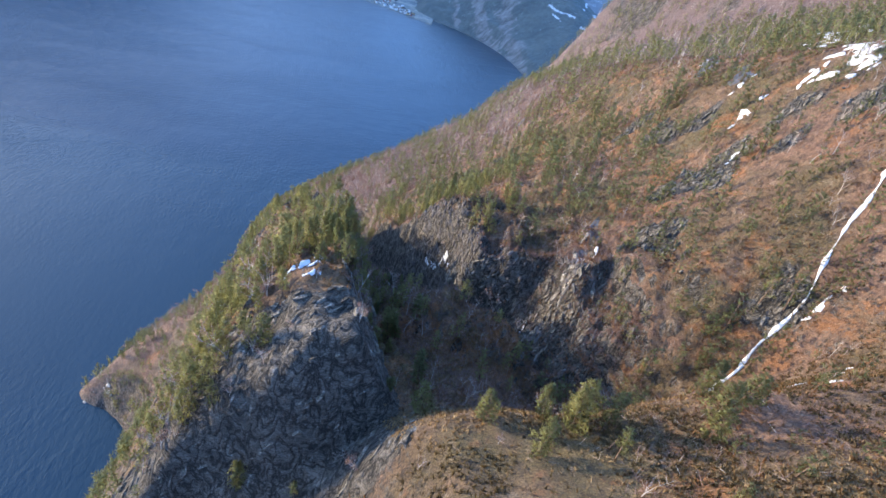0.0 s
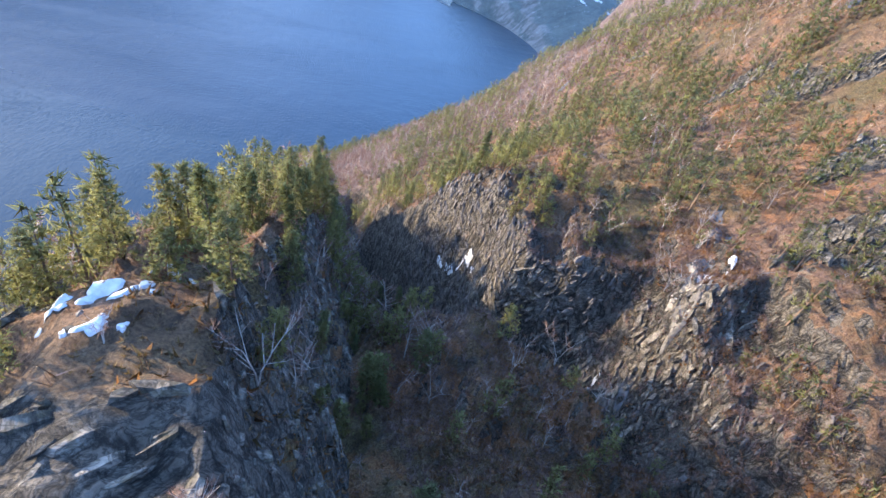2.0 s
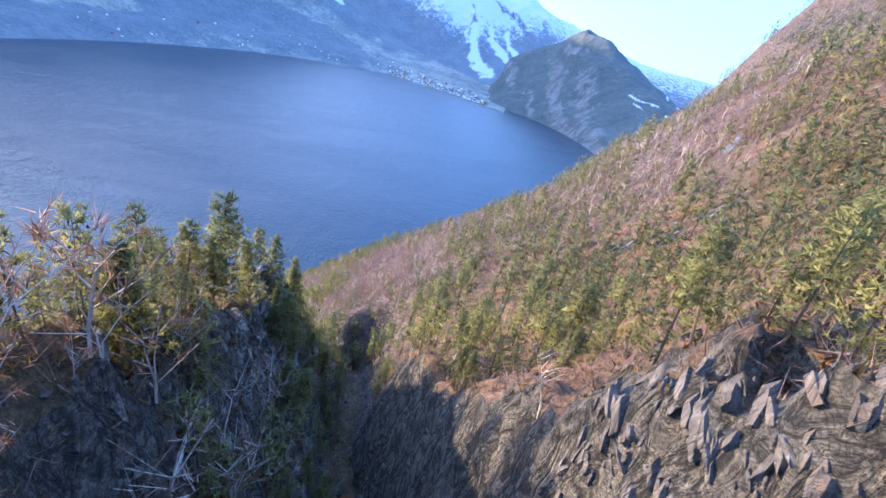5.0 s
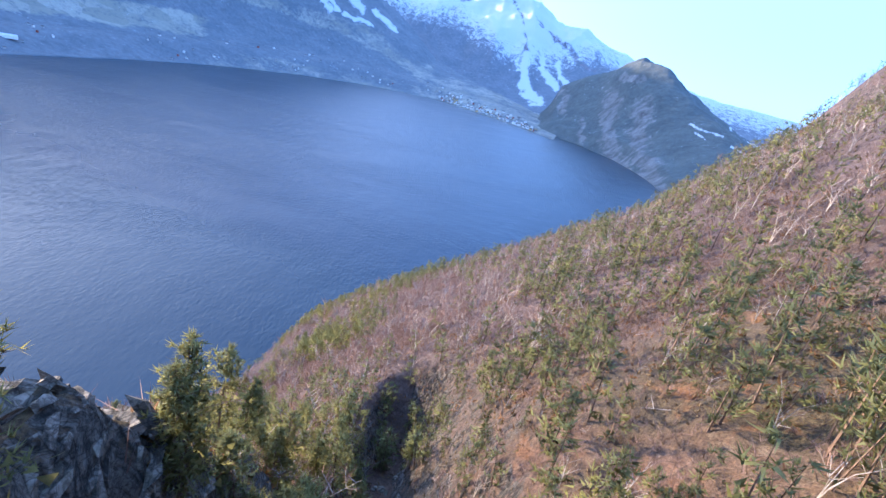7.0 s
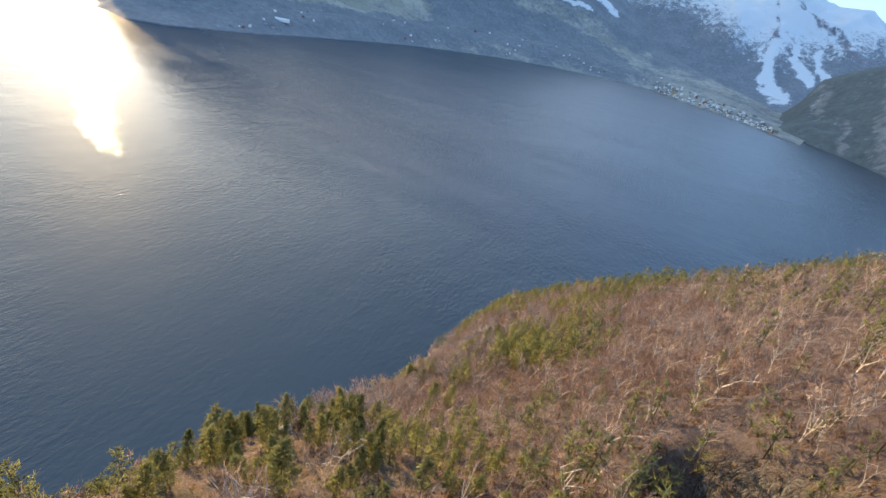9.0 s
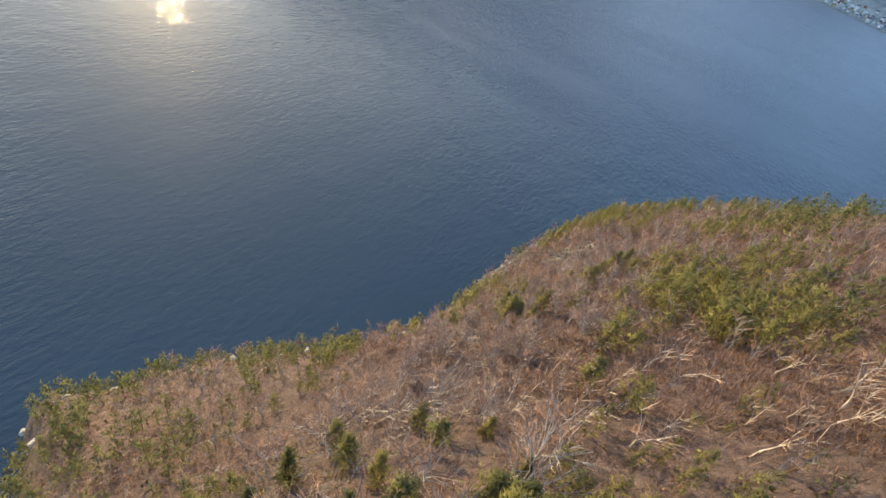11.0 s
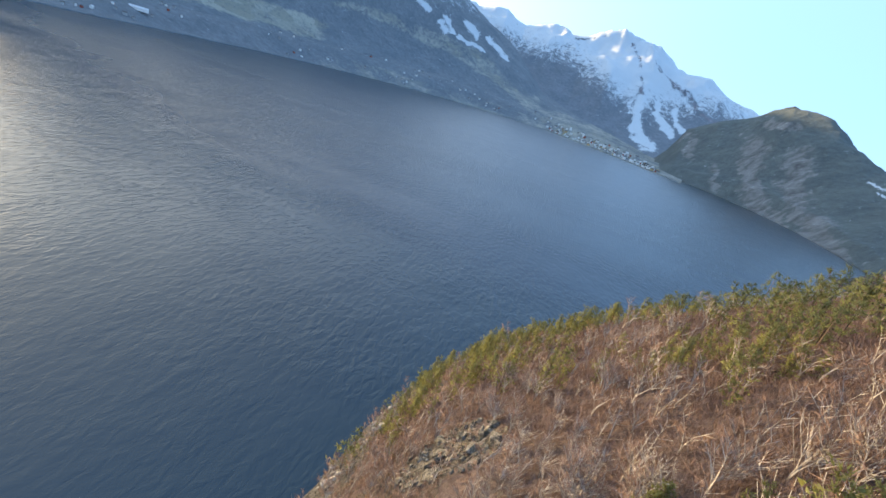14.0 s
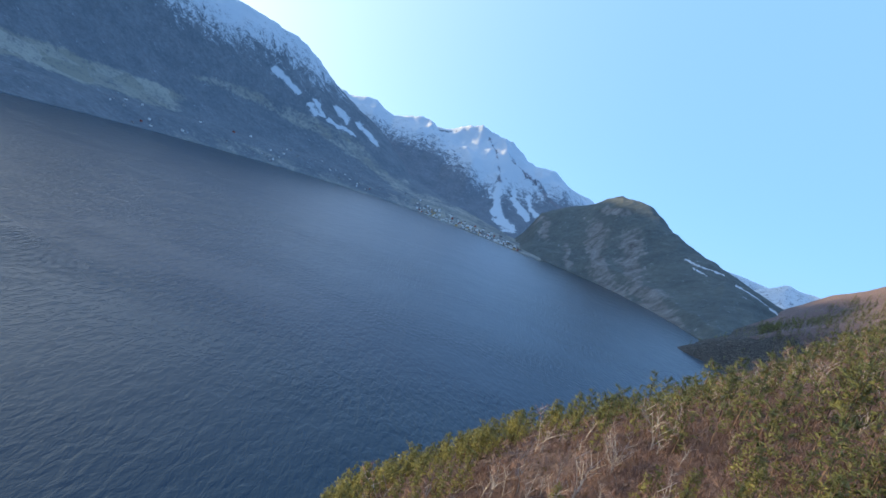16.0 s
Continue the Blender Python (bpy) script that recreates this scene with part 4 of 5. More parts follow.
def grove(name, idx, kits, base, mat_of, label, pick):
    """All the further trees of one kind, as one mesh for wood and one for foliage."""
    for which, (suffix, mat) in enumerate(mat_of):
        vs, fs, ns, n = [], [], [], 0
        for i in idx:
            v, f = kits[pick(i)][which]
            a, s = (i * 2.399) % 6.283, tall[i] / base
            c, d = math.cos(a) * s, math.sin(a) * s
            vs.append(np.stack([v[:, 0] * c - v[:, 1] * d + x[i], v[:, 0] * d + v[:, 1] * c + y[i], v[:, 2] * s + z[i] - 0.15], 1))
            if which:
                m = soft_normals(v)
                ns.append(np.stack([(m[:, 0] * c - m[:, 1] * d) / s, (m[:, 0] * d + m[:, 1] * c) / s, m[:, 2]], 1))
            fs += (np.asarray(f) + n).tolist() if isinstance(f, np.ndarray) else [tuple(n + k for k in q) for q in f]
            n += len(v)
        ob = link_mesh(f"{name}_{suffix}", np.concatenate(vs), fs, mat)
        if ns:
            soften(ob.data, np.concatenate(ns))
        tagged(ob, label, "trees", kind="stuff")


mid_pines = [pine_data(120 + k, 7.0, 100, 4, k % 4, True, 20) for k in range(12)]
few_pines = [pine_data(140 + k, 7.0, 40, 3, k % 4, True, 9) for k in range(12)]
tiny_pines = [pine_data(160 + k, 7.0, 14, 3, k % 4, True, 3) for k in range(12)]
few_birches = [birch_data(180 + k, 5.0, 5, True) for k in range(6)]
tiny_birches = [birch_data(190 + k, 5.0, 1, True) for k in range(6)]
edge = 95.0
for group_name, kits, chosen in (("near_pine_wood", mid_pines, [i for i in rest if near[i] < 32]), ("pine_wood", few_pines, [i for i in rest if 32 <= near[i] < edge]), ("upper_pine_wood", tiny_pines, [i for i in rest if near[i] >= edge])):
    grove(group_name, [i for i in chosen if is_pine[i]], kits, 7.0, (("trunks", PINE_BARK), ("crowns", NEEDLES)), "scattered olive green pines over the hillside", lambda i: int(kinds[i]) + 4 * (i % 3))
for group_name, kits, chosen in (("birch_wood", few_birches, [i for i in rest if near[i] < edge]), ("upper_birch_wood", tiny_birches, [i for i in rest if near[i] >= edge])):
    grove(group_name, [i for i in chosen if not is_pine[i]], kits, 5.0, (("stems", BIRCH_BARK), ("twigs", TWIGS)), "bare reddish birch wood over the hillside", lambda i: i % 6)

# thin wood high on the shoulder
x, y, z = scatter(rng, 4500, 110, 420, -140, 380)
keep = (z > 60) & (rng.random(len(x)) < np.interp(x, (110, 150, 420), (0.3, 0.8, 0.5)))
x, y, z = x[keep], y[keep], z[keep]
tall, is_pine = rng.uniform(4, 8, len(x)), rng.random(len(x)) < 0.6
grove("ridge_pines", [i for i in range(len(x)) if is_pine[i]], tiny_pines, 7.0, (("trunks", PINE_BARK), ("crowns", NEEDLES)), "pines along the high skyline of the slope", lambda i: i % 12)
grove("ridge_birches", [i for i in range(len(x)) if not is_pine[i]], tiny_birches, 5.0, (("stems", BIRCH_BARK), ("twigs", TWIGS)), "bare birches along the high skyline of the slope", lambda i: i % 6)

# woods along the coast further on
x, y, z = scatter(rng, 4200, 0, 620, 300, 900)
keep = (z > 4) & (rng.random(len(x)) < np.where((y > 540) & (z < 45), 0.14, np.where(y > 540, 1.0, 0.62)))
x, y, z = x[keep], y[keep], z[keep]
tall = rng.uniform(4, 9, len(x)) * np.where((y > 540) & (z > 45), 1.5, 1.0)
grove("far_wood", list(range(len(x))), [pine_data(240 + k, 7.0, 9, 3, k % 4, True, 1) for k in range(4)], 7.0, (("trunks", PINE_BARK), ("crowns", NEEDLES)), "pine wood along the further shore", lambda i: i % 4)


# low growth: heather, dead bracken, twiggy scrub
def cover(name, n, mat, label, box, count, length, width, seed, up=0.6, where=None, steepest=3.4):
    r = np.random.default_rng(seed)
    cx, cy, cz = scatter(r, n, *box)
    ok = (cz > 1.5) & (slope_at(cx, cy) < steepest)
    if where is not None:
        ok &= where(cx, cy, r)
    c = np.stack([cx, cy, cz], 1)[ok]
    v, f = blades(r, c, np.tile((0, 0, up), (len(c), 1)), count, length, width)
    ob = link_mesh(name, v, f, mat)
    nrm = np.repeat(r.normal(0, 0.35, (len(f), 3)) + (-0.25, 0.1, 1.0), 3, 0)
    soften(ob.data, nrm / np.linalg.norm(nrm, axis=1)[:, None])
    tagged(ob, label, "undergrowth", kind="stuff")


cover("dead_bracken", 34000, BRACKEN, "rust-brown dead bracken over the slope", (-30, 120, -140, 120), 4, 0.7, 0.16, 301, 0.35, lambda a, b, r: (fbm(a, b, 16, 3, 311) > -0.04) & (stony(a, b, land(a, b)) < 0.5))
cover("heather", 30000, SHRUB, "low brown and green heather scrub", (-120, 120, -140, 260), 6, 0.6, 0.14, 302, 0.7, lambda a, b, r: (fbm(a, b, 24, 3, 312) > 0.0) & ~in_gorge(a, b) & (stony(a, b, land(a, b)) < 0.7))
cover("twig_scrub", 16000, TWIGS, "thin bare scrub of reddish twigs", (-120, 120, -140, 110), 6, 1.5, 0.05, 303, 1.0, lambda a, b, r: (fbm(a, b, 30, 3, 313) > -0.02) & ~in_gorge(a, b) & (stony(a, b, land(a, b)) < 0.7))
cover("birch_scrub", 52000, TWIGS, "dense low thicket of bare reddish birch shoots", (-85, 100, 48, 280), 7, 1.6, 0.045, 304, 1.1, lambda a, b, r: (fbm(a, b, 26, 3, 313) > -0.1) & (stony(a, b, land(a, b)) < 0.4))
cover("shore_thicket", 60000, TWIGS, "soft pinkish thicket of fine bare twigs", (-78, 8, 84, 222), 5, 1.5, 0.045, 312, 1.0, lambda a, b, r: (fbm(a, b, 18, 3, 322) > -0.16) & (stony(a, b, land(a, b)) < 0.4))
cover("basin_scrub", 16000, TWIGS, "brown twiggy scrub at the gorge's head", (2, 46, -102, -50), 6, 0.9, 0.05, 313, 0.9, lambda a, b, r: fbm(a, b, 12, 3, 323) > -0.1)
cover("basin_bracken", 9000, BRACKEN, "brown dead bracken at the gorge's head", (2, 46, -102, -54), 6, 0.5, 0.1, 314, 0.8, lambda a, b, r: fbm(a, b, 10, 3, 324) > -0.05)
cover("dry_grass", 26000, STRAW, "pale dry grass tussocks over the slope", (-70, 120, -140, 80), 5, 0.5, 0.12, 305, 0.6, lambda a, b, r: (fbm(a, b, 12, 3, 315) > 0.03) & ~in_gorge(a, b) & (stony(a, b, land(a, b)) < 0.7))
cover("near_tussocks", 15000, STRAW, "pale dry grass tussocks above the gorge", (-4, 70, -135, -102), 6, 0.42, 0.1, 306, 0.6, lambda a, b, r: fbm(a, b, 9, 3, 316) > -0.05)
cover("near_heather", 9000, SHRUB, "olive and brown heather above the gorge", (-4, 70, -132, -100), 7, 0.5, 0.11, 307, 0.8, lambda a, b, r: fbm(a, b, 11, 3, 317) > -0.02)
cover("spur_grass", 9000, STRAW, "short dry grass on the rocky spur", (-36, -2, -104, 60), 6, 0.3, 0.07, 310, 0.7, lambda a, b, r: (fbm(a, b, 9, 3, 320) > -0.06) & (stony(a, b, land(a, b)) < 0.5))
cover("spur_heather", 7000, SHRUB, "olive heather on the rocky spur", (-36, -2, -104, 60), 7, 0.34, 0.08, 311, 0.8, lambda a, b, r: (fbm(a, b, 11, 3, 321) > -0.03) & (stony(a, b, land(a, b)) < 0.5))
cover("brushwood", 15000, BIRCH_BARK, "litter of pale dead branches on the slope", (12, 115, -135, 130), 2, 1.0, 0.04, 308, 0.1, lambda a, b, r: (fbm(a, b, 20, 3, 318) > -0.06) & ~in_gorge(a, b) & (stony(a, b, land(a, b)) < 0.7), 1.4)
cover("low_birch", 20000, TWIGS, "knee-high bare birch shoots over the slope", (-25, 115, -95, 90), 6, 1.2, 0.05, 309, 0.9, lambda a, b, r: (fbm(a, b, 22, 3, 319) > -0.1) & ~in_gorge(a, b) & (stony(a, b, land(a, b)) < 0.7))
# ---- snow patches, ice and the far settlement ----
def patch_mesh(name, cx, cy, rx, ry, turn, seed, lift=0.22, mat=SNOW):
    """A thin, ragged sheet that follows the ground."""
    rng_p = np.random.default_rng(seed)
    n, rings = 22, 5
    wob = 1 + 0.22 * np.sin(np.arange(n) * 2 * np.pi / n * 3 + seed) + rng_p.normal(0, 0.12, n)
    a = np.arange(n) * 2 * np.pi / n
    c, s = math.cos(radians(turn)), math.sin(radians(turn))
    v = [(cx, cy, float(land(cx, cy)) + lift)]
    for k in range(1, rings + 1):
        u = k / rings
        px, py = np.cos(a) * rx * u * np.clip(wob, 0.35, 1.7), np.sin(a) * ry * u * np.clip(wob, 0.35, 1.7)
        gx, gy = cx + px * c - py * s, cy + px * s + py * c
        gz = land(gx, gy) + (lift if k < rings else -0.12)
        v += list(zip(gx.tolist(), gy.tolist(), gz.tolist()))
    f = [(0, 1 + i, 1 + (i + 1) % n) for i in range(n)]
    for k in range(rings - 1):
        f += [(1 + k * n + i, 1 + (k + 1) * n + i, 1 + (k + 1) * n + (i + 1) % n, 1 + k * n + (i + 1) % n) for i in range(n)]
    return link_mesh(name, v, f, mat, True)


for k, (cx, cy, rx, ry, turn) in enumerate((
        (41, -64, 2.4, 1.0, 20), (26, -62, 1.3, 0.9, 60), (14, -53, 1.4, 0.8, 100), (63, -3, 1.6, 0.8, 10), (95, -5, 1.8, 0.9, 30), (83, -41, 2.4, 1.3, 80),
        (-15.3, -87.2, 1.4, 0.9, 50), (-16.8, -88.1, 0.9, 0.6, 10), (-14.2, -90.5, 0.9, 0.45, 20), (-14.3, -87.6, 1.0, 0.45, 30), (-13.2, -84.6, 0.8, 0.5, 130), (31, -67, 1.1, 0.7, 0), (-16, -48, 1.3, 0.6, 30), (-15, -60, 1.2, 0.7, 70),
        (52.5, -105.5, 1.7, 1.0, 40), (54, -108, 1.5, 0.9, 80), (50.5, -104, 0.8, 0.5, 0), (67, -93, 1.6, 0.7, 30), (60, -105, 1.0, 0.5, 70), (76, -52, 1.4, 0.7, 20), (88, -30, 2.0, 0.8, 60))):
    for j, (ox, oy, part_size) in enumerate(((0, 0, 0.68), (1.25, 0.35, 0.34), (-1.0, -0.7, 0.27))):
        tagged(patch_mesh("snow_patch", cx + ox * rx, cy + oy * ry, rx * part_size, ry * part_size, turn + 50 * j, 500 + k + 40 * j, 0.14), "ragged patch of old snow on the heather", "snow", "snow patches")
for k, (cx, cy, rx, ry, turn) in enumerate(((98, -47, 6, 3.2, 40), (102, -42, 5.5, 2.6, 60), (95, -52.5, 3.2, 1.5, 20), (107, -38, 4, 2, 50), (141, -1, 8, 4, 40), (150, 10, 9, 5, 40), (91, -45, 2, 1, 0))):
    for j, (ox, oy, part_size) in enumerate(((0, 0, 0.72), (1.2, 0.5, 0.38), (-1.1, -0.4, 0.3), (0.3, 1.4, 0.25), (-0.5, -1.5, 0.22))):
        tagged(patch_mesh("snow_field", cx + ox * rx, cy + oy * ry, rx * part_size, ry * part_size, turn + 35 * j, 640 + k + 10 * j, 0.3), "broad melting snow field high on the slope", "snow", "snow fields")


def make_gorge_rock():
    m, nt, p = material("damp_gorge_rock", 0.7)
    c = ramp(nt, noise_node(nt, 0.8, 8, 0.75), [(0.3, (0.05, 0.045, 0.045)), (0.5, (0.13, 0.116, 0.112)), (0.72, (0.26, 0.23, 0.21))])
    nt.links.new(mix(nt, ramp(nt, noise_node(nt, 0.25, 6, 0.7), [(0.52, 0.0), (0.66, 0.6)]), c, (0.15, 0.095, 0.055)), p.inputs["Base Color"])
    bump(nt, p, rock_relief(nt), 0.8, 0.5)
    return m


GORGE_ROCK = make_gorge_rock()


def make_wet_rock():
    m, nt, p = material("wet_slab_rock", 0.3)
    nt.links.new(ramp(nt, noise_node(nt, 0.9, 8, 0.75), [(0.3, (0.03, 0.03, 0.036)), (0.6, (0.10, 0.098, 0.105))]), p.inputs["Base Color"])
    bump(nt, p, noise_node(nt, 1.6, 8, 0.7), 0.6, 0.25)
    return m


WET_ROCK = make_wet_rock()
for k, (cx, cy, rx, ry, turn) in enumerate(((94, -8, 5.5, 2.4, 50), (98, -3, 3.0, 1.6, 30), (90, -26, 3.6, 2.2, 60), (94, -22, 2.2, 1.2, 20), (41, -62.5, 3.0, 1.5, 35), (38.5, -66.5, 2.6, 1.2, 60), (45, -58, 2.2, 1.2, 20), (48, -53.5, 2.4, 0.9, 50), (34, -70, 2.4, 1.0, 30), (68, 58, 3.0, 1.4, 40))):
    tagged(patch_mesh("wet_slab", cx, cy, rx, ry, turn, 760 + k, 0.12, WET_ROCK), "smooth wet slab of dark bluish rock in the heather", "rock", "wet rock slabs")


def ribbon(name, way, widths, mat, seed, lift=0.2, wander=0.12):
    """A narrow band that runs down the slope along a line of places."""
    rng_p = np.random.default_rng(seed)
    way = np.array(way, float)
    u = np.linspace(0, len(way) - 1, (len(way) - 1) * 9 + 1)
    px, py = np.interp(u, np.arange(len(way)), way[:, 0]), np.interp(u, np.arange(len(way)), way[:, 1])
    px, py = px + wander * (np.sin(2.1 * u + seed) + 0.6 * np.sin(5.3 * u)), py + wander * (np.cos(1.7 * u) + 0.6 * np.sin(4.1 * u + seed))
    tx, ty = np.gradient(px), np.gradient(py)
    ln = np.hypot(tx, ty)
    nx, ny = -ty / ln, tx / ln
    w = np.interp(u, np.arange(len(way)), widths) * np.convolve(rng_p.uniform(0.0, 1.8, len(u) + 2), (0.2, 0.6, 0.2), "valid")
    cols = []
    for e in (-1, -0.5, 0, 0.5, 1):
        gx, gy = px + nx * w * e, py + ny * w * e
        cols.append(np.stack([gx, gy, land(gx, gy) + (lift if abs(e) < 1 else -0.1)], -1))
    v = np.stack(cols, 1).reshape(-1, 3)
    f = [(5 * i + k, 5 * i + k + 1, 5 * i + k + 6, 5 * i + k + 5) for i in range(len(u) - 1) for k in range(4)]
    return link_mesh(name, v, f, mat, True)


tagged(ribbon("frozen_stream", ((96, -58), (87, -70), (82, -77), (77, -82), (71, -86.5), (64.5, -91), (58.5, -94), (53, -97), (47, -100), (41, -102.5)), (0.2, 0.32, 0.55, 0.45, 0.34, 0.38, 0.34, 0.36, 0.6, 0.8), SNOW, 601, 0.24, 0.5), "frozen white stream running down the brown slope", "ice")
tagged(ribbon("ice_fall", ((18.9, -43.2), (18.2, -41.3), (17.2, -38.4), (16.0, -35.2), (14.9, -32.2)), (0.12, 0.24, 0.15, 0.2, 0.12), SNOW, 602, 0.5), "small frozen waterfall on dark gorge rock", "ice")
tagged(ribbon("shore_stream", ((-75, 155), (-78, 157.5), (-81, 159)), (0.2, 0.35, 0.5), SNOW, 603), "short white stream spilling over shore rocks", "stream")

# loose rock
def boulders(name, n, box, size, seed, label, where=None, mat=None):
    r = np.random.default_rng(seed)
    bx, by, bz = scatter(r, n, *box)
    ok = bz > -0.5
    if where is not None:
        ok &= where(bx, by, bz)
    bx, by, bz = bx[ok], by[ok], bz[ok]
    bm = bmesh.new()
    bmesh.ops.create_icosphere(bm, subdivisions=1, radius=1)
    base = np.array([q.co[:] for q in bm.verts])
    tri = np.array([[q.index for q in g.verts] for g in bm.faces])
    bm.free()
    m = len(bx)
    k = r.uniform(0.6, 1.4, (m, 1, 3)) * (size * r.lognormal(0, 0.5, (m, 1, 1)))
    v = base[None] * k * r.uniform(0.75, 1.2, (m, len(base), 1))
    a = r.uniform(0, 6.28, (m, 1))
    vx, vy = v[..., 0] * np.cos(a) - v[..., 1] * np.sin(a), v[..., 0] * np.sin(a) + v[..., 1] * np.cos(a)
    v = np.stack([vx + bx[:, None], vy + by[:, None], v[..., 2] * 0.8 + bz[:, None]], -1).reshape(-1, 3)
    f = (tri[None] + (np.arange(m) * len(base))[:, None, None]).reshape(-1, 3)
    tagged(link_mesh(name, v, f, mat or ROCK), label, "rocks", kind="stuff")


boulders("gorge_rubble", 1500, (-12, 48, -90, 60), 0.32, 701, "dark broken rock in the gorge", lambda a, b, c: in_gorge(a, b, -3, 4))
boulders("slope_rocks", 1300, (-60, 130, -140, 140), 0.27, 702, "grey rocks showing through the heather", lambda a, b, c: fbm(a, b, 22, 3, 721) > 0.06)
boulders("scree", 500, (-68, -50, 162, 182), 0.45, 704, "grey patch of loose scree above the shore", lambda a, b, c: (a + 59) ** 2 + (b - 172) ** 2 < 45)
boulders("shore_rocks", 5200, (-160, 40, 40, 300), 0.55, 703, "pale broken rocks along the waterline", lambda a, b, c: (c < 11 + 22 * fbm(a, b, 18, 3, 131)), PALE_ROCK)


# broken slabs standing out of the steep rock
def crags(name, n, box, size, seed, label, where, spread=0.45, mat=None):
    r = np.random.default_rng(seed)
    bx, by = r.uniform(box[0], box[1], n), r.uniform(box[2], box[3], n)
    sx, sy = (land(bx + 1, by, False) - land(bx - 1, by, False)) / 2, (land(bx, by + 1, False) - land(bx, by - 1, False)) / 2
    s = np.hypot(sx, sy)
    ok = ((s > 1.1) | (stony(bx, by, land(bx, by, False)) > 1.0)) & (r.random(n) < np.sqrt(1 + s * s) / 6) & where(bx, by, r)
    bx, by, sx, sy, s = (a[ok] for a in (bx, by, sx, sy, s))
    m = len(bx)
    bz = land(bx, by)
    out = np.stack([-sx, -sy, np.ones(m)], 1) / np.sqrt(1 + s * s)[:, None]
    strata = np.array((0.62, 0.45, 0.62)) + r.normal(0, 0.22, (m, 3))
    along = strata - out * (strata * out).sum(1)[:, None]
    along /= np.linalg.norm(along, axis=1)[:, None]
    side = np.cross(out, along)
    k = size * np.clip(r.lognormal(0, spread, (m, 1, 1)), 0.4, 2.1)
    base = np.array([(a, b, c) for c in (-1, 1) for a, b in ((-1, -0.7), (0, -1), (1, -0.6), (0.9, 0.7), (-0.1, 1), (-1, 0.6))], float)
    v = base[None] * r.uniform(0.45, 1.35, (m, 12, 3)) * np.where(base[None, :, 2:] > 0, (0.8, 0.7, 1.0), 1.0)
    v = v * k * np.concatenate([r.uniform(0.9, 2.4, (m, 1, 1)), r.uniform(0.35, 0.8, (m, 1, 1)), r.uniform(0.25, 0.6, (m, 1, 1))], 2)
    at = np.stack([bx, by, bz], 1)[:, None] + v[..., :1] * along[:, None] + v[..., 1:2] * side[:, None] + v[..., 2:] * out[:, None]
    f = np.array([(6, 7, 11), (7, 10, 11), (7, 8, 10), (8, 9, 10)] + [q for i in range(6) for q in ((i, (i + 1) % 6, 6 + (i + 1) % 6), (i, 6 + (i + 1) % 6, 6 + i))])
    f = (f[None] + (np.arange(m) * 12)[:, None, None]).reshape(-1, 3)
    tagged(link_mesh(name, at.reshape(-1, 3), f, mat or ROCK), label, "rocks", kind="stuff")


def on_cliff(a, b, r):
    """The spur's bare front and the crag on its crest."""
    off = a - np.interp(b, CREST_Y, CREST_X)
    return ((b < -98) & (a < 0) & (r.random(len(a)) < 0.12)) | ((np.abs(off) < 9) & (b > -12) & (b < 14)) | ((b > -98) & (r.random(len(a)) < 0.3))


crags("gorge_crags", 95000, (-4, 46, -96, 84), 0.24, 705, "dark slanting slabs of broken rock on the gorge wall", lambda a, b, r: in_gorge(a, b, -1, 16) & ((b > -58) | (r.random(len(a)) < 0.35)) | ((b < -70) & (a > 10) & (r.random(len(a)) < 0.25)), 0.45, GORGE_ROCK)
crags("slope_crags", 90000, (18, 120, -95, 60), 0.4, 707, "grey rock slabs breaking through the brown slope", lambda a, b, r: stony(a, b, land(a, b, False)) > 0.9)
crags("spur_crags", 60000, (-46, 2, -112, 20), 0.3, 706, "grey fractured slabs of the spur's cliff", on_cliff, 0.5)


# dead stems lying about
def fallen(n, seed):
    r = np.random.default_rng(seed)
    fx, fy, fz = scatter(r, n, -60, 110, -135, 200)
    pieces = []
    for i in range(n):
        if in_gorge(fx[i], fy[i], -30, 16) or float(slope_at(fx[i], fy[i])) > 1.3:
            continue
        a, ln = r.uniform(0, 6.28), r.uniform(1.0, 2.6)
        qx, qy = fx[i] + math.cos(a) * ln, fy[i] + math.sin(a) * ln
        pieces.append(stick((fx[i], fy[i], fz[i] + 0.1), (qx, qy, float(land(qx, qy)) + 0.15), 0.035, 0.012, 4))
    v, f = gather(pieces)
    tagged(link_mesh("fallen_stems", v, f, BIRCH_BARK), "pale dead stems lying on the slope", "deadwood", kind="stuff")


fallen(420, 711)


# houses across the fjord
def plain(name, colour, rough=0.7):
    m, nt, p = material(name, rough)
    nt.links.new(ramp(nt, noise_node(nt, 0.4, 4, 0.6), [(0.35, tuple(c * 0.8 for c in colour)), (0.65, colour)]), p.inputs["Base Color"])
    return m


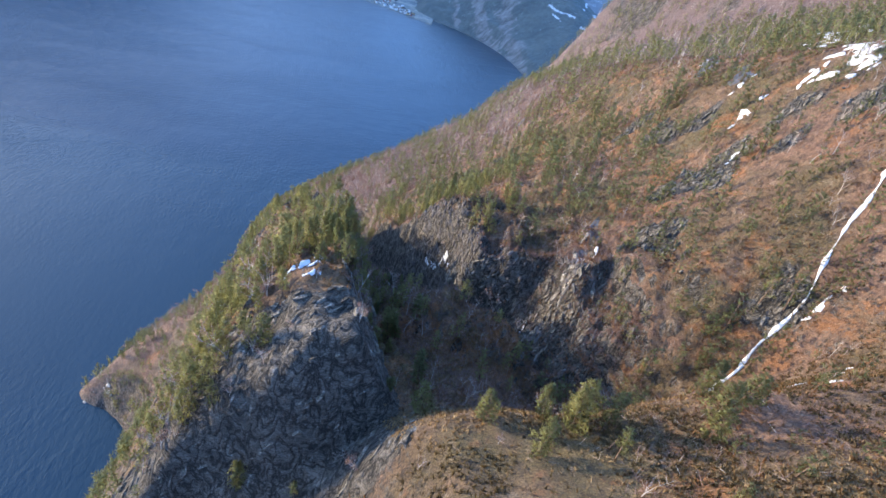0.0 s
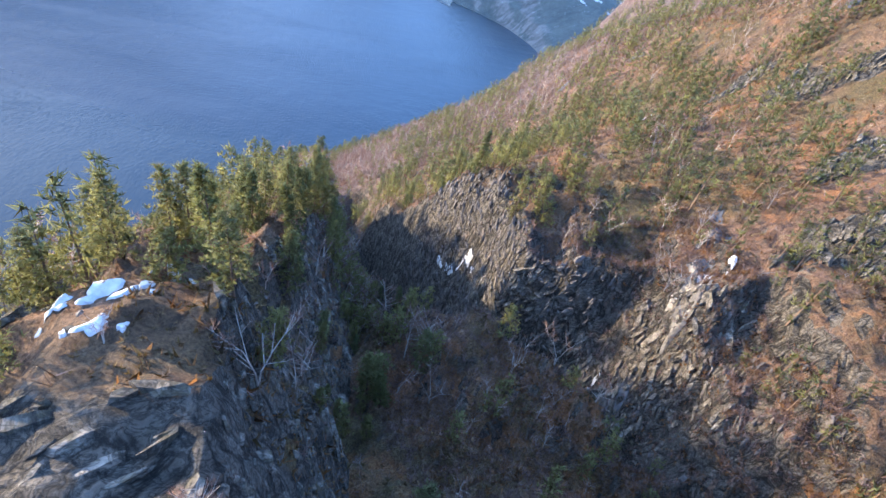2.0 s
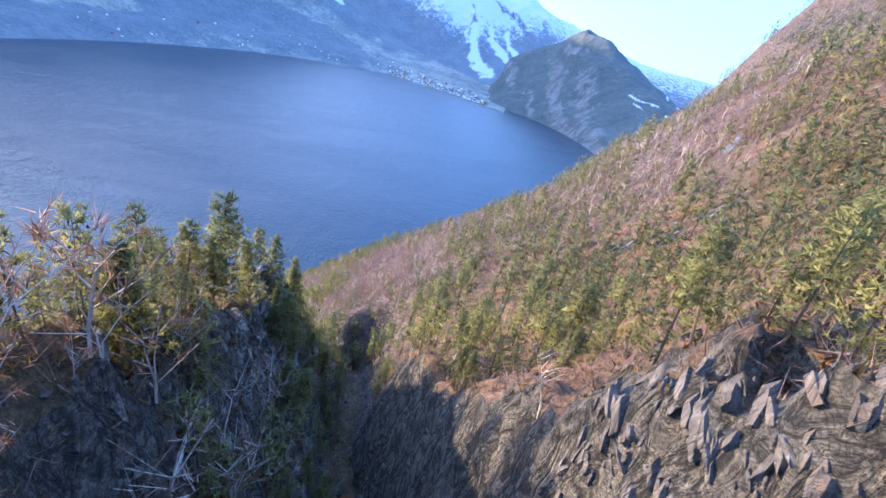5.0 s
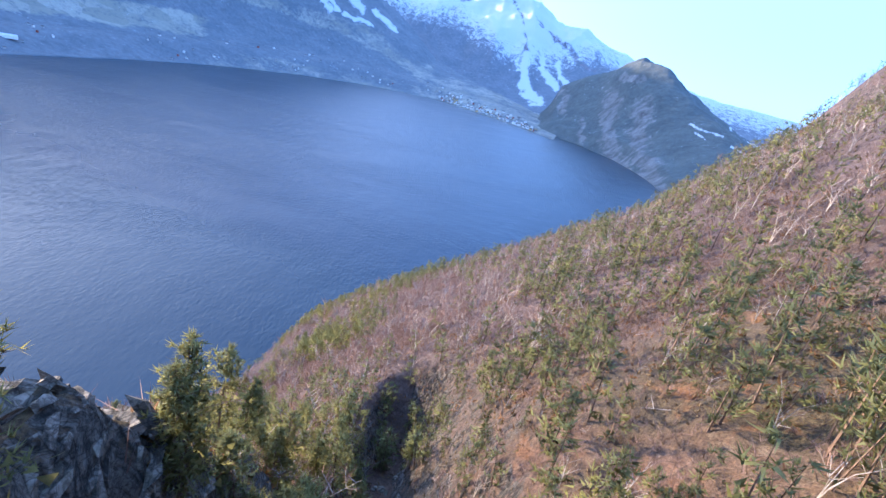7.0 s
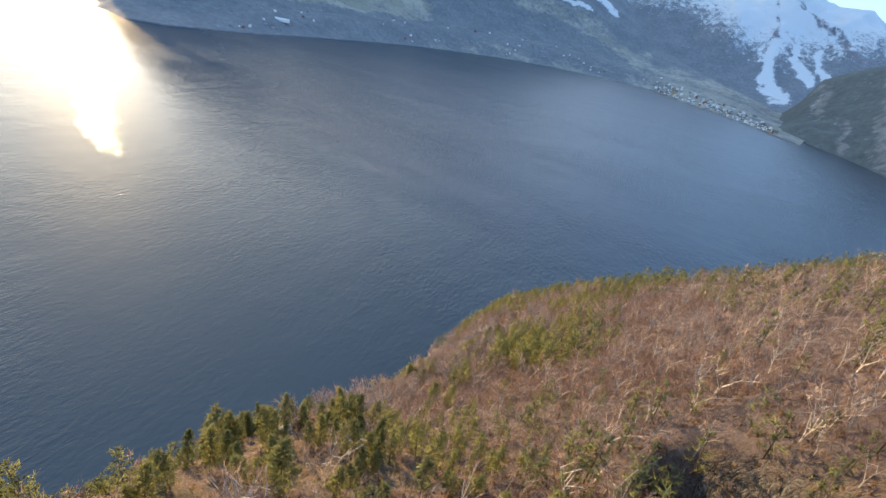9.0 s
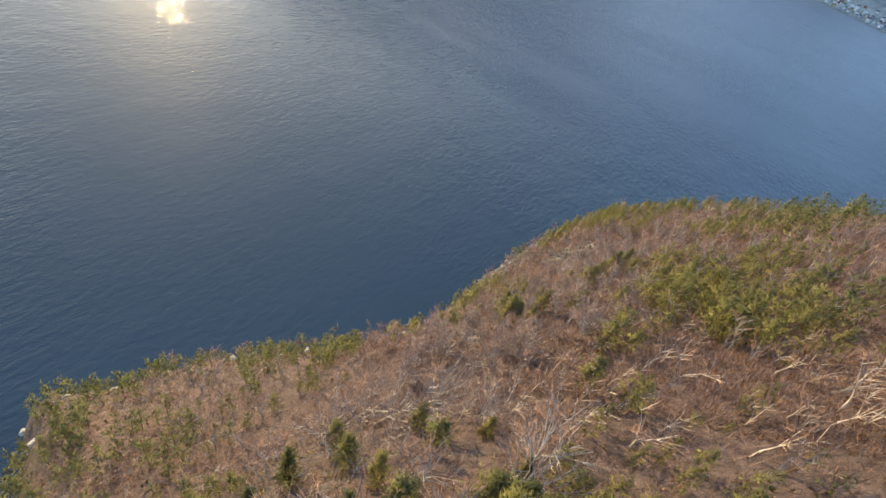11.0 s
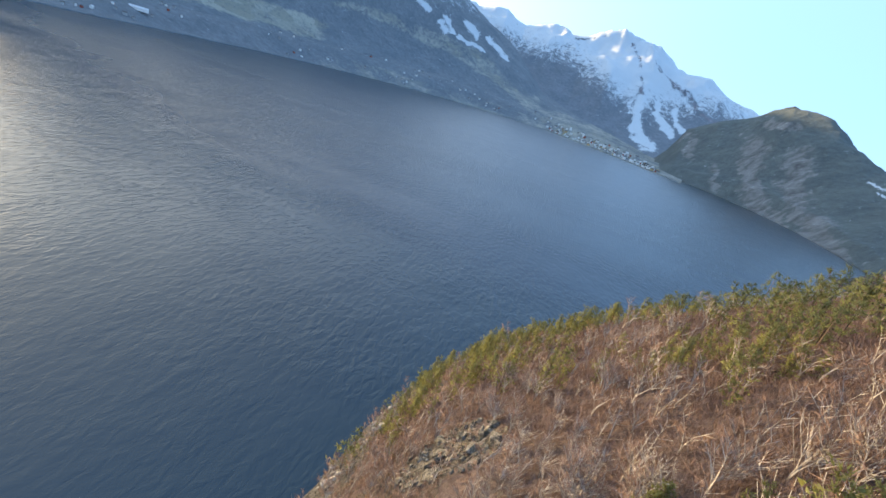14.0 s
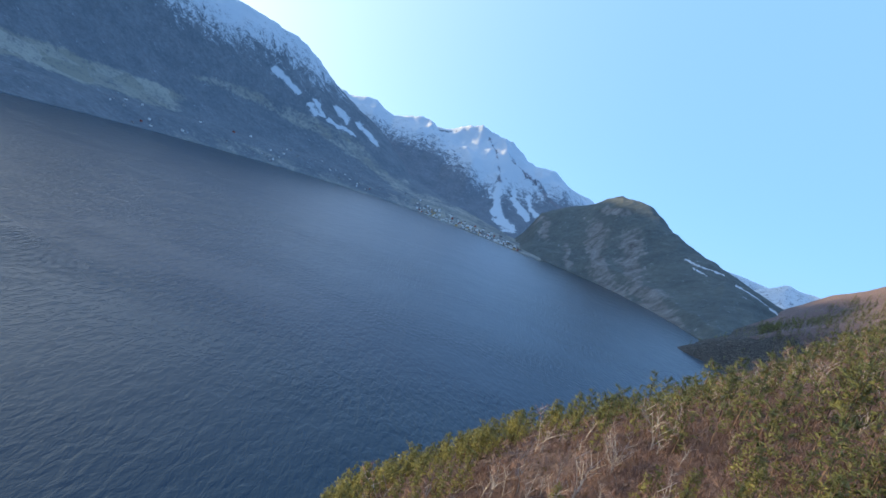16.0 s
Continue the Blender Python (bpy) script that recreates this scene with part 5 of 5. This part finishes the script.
def house_meshes(w, d, h, wall_mat, roof_mat):
    wall = np.array([(-w, -d, -3), (w, -d, -3), (w, d, -3), (-w, d, -3), (-w, -d, h), (w, -d, h), (w, d, h), (-w, d, h), (-w, 0, h + d * 0.7), (w, 0, h + d * 0.7)], float)
    wf = [(0, 1, 5, 4), (2, 3, 7, 6), (1, 2, 6, 9, 5), (3, 0, 4, 8, 7)]
    e, t = 0.5, 0.35
    roof = np.array([(-w - e, -d - e, h - 0.3), (w + e, -d - e, h - 0.3), (w + e, 0, h + d * 0.7 + 0.2), (-w - e, 0, h + d * 0.7 + 0.2), (w + e, d + e, h - 0.3), (-w - e, d + e, h - 0.3)], float)
    roof = np.concatenate([roof, roof + (0, 0, t)])
    rf = [(6, 7, 8, 9), (9, 8, 10, 11), (1, 0, 3, 2), (2, 3, 5, 4), (0, 1, 7, 6), (4, 5, 11, 10)]
    return mesh_of("wall", wall, wf, wall_mat), mesh_of("roof", roof, rf, roof_mat)


WHITE, RED, OCHRE, GREY = plain("white_boards", (0.8, 0.79, 0.76)), plain("red_boards", (0.36, 0.08, 0.05)), plain("ochre_boards", (0.6, 0.42, 0.2)), plain("grey_boards", (0.4, 0.4, 0.4))
SLATE, SNOWROOF = plain("dark_roof_tiles", (0.10, 0.095, 0.095)), plain("pale_sheet_roof", (0.62, 0.63, 0.65))
HOUSES = [(*house_meshes(6, 4.2, 5.5, w, r), lab) for w, r, lab in (
    (WHITE, SLATE, "white wooden house with a dark roof by the fjord"), (RED, SLATE, "red wooden house with a dark roof by the fjord"), (OCHRE, SLATE, "ochre wooden house with a dark roof by the fjord"),
    (WHITE, SNOWROOF, "white wooden house with a pale roof by the fjord"), (GREY, SLATE, "grey house with a dark roof by the fjord"))]
HALL = house_meshes(34, 9, 8, WHITE, SNOWROOF)


def west_place(az, s):
    r = west_shore(az) + s * profile(az, (-67, -60, -45, -10, 12), (260, 500, 900, 1000, 500))
    px, py = FX + r * math.sin(radians(az)), FY + r * math.cos(radians(az))
    return px, py, float(west_height(np.array([[az]]), np.array([[s]]), np.array([[px]]), np.array([[py]]))[0, 0])


def put_house(kit, az, s, turn, group, scale=1.0):
    hx, hy, hz = west_place(az, s)
    ob = new("house", None)
    tagged(ob, kit[2], "house", group)
    part("wall", kit[0], ob)
    part("roof", kit[1], ob)
    ob.matrix_basis = pose(hx, hy, hz + 0.5, 0, 0, turn) @ Matrix.Diagonal((scale, scale, scale, 1))


rng = np.random.default_rng(31)
for k in range(150):
    az = float(rng.uniform(-3, 9.5))
    put_house(HOUSES[(0, 3, 3, 0, 3, 1, 2, 4)[rng.integers(8)]], az, float(np.clip(abs(rng.normal(0.03, 0.05)) + 0.015, 0.015, 0.16)), float(rng.uniform(0, 180)), "houses of the shore town", float(rng.uniform(0.4, 0.8)))
for k in range(70):
    put_house(HOUSES[(0, 3, 3, 4, 0, 1, 4, 4)[rng.integers(8)]], float(rng.uniform(-52, -3)), float(rng.uniform(0.03, 0.2)), float(rng.uniform(0, 180)), "scattered farmhouses", float(rng.uniform(0.4, 0.7)))
put_house((*HALL, "long white hall with a pale roof on the far shore"), -46.5, 0.09, 35, "", 0.5)
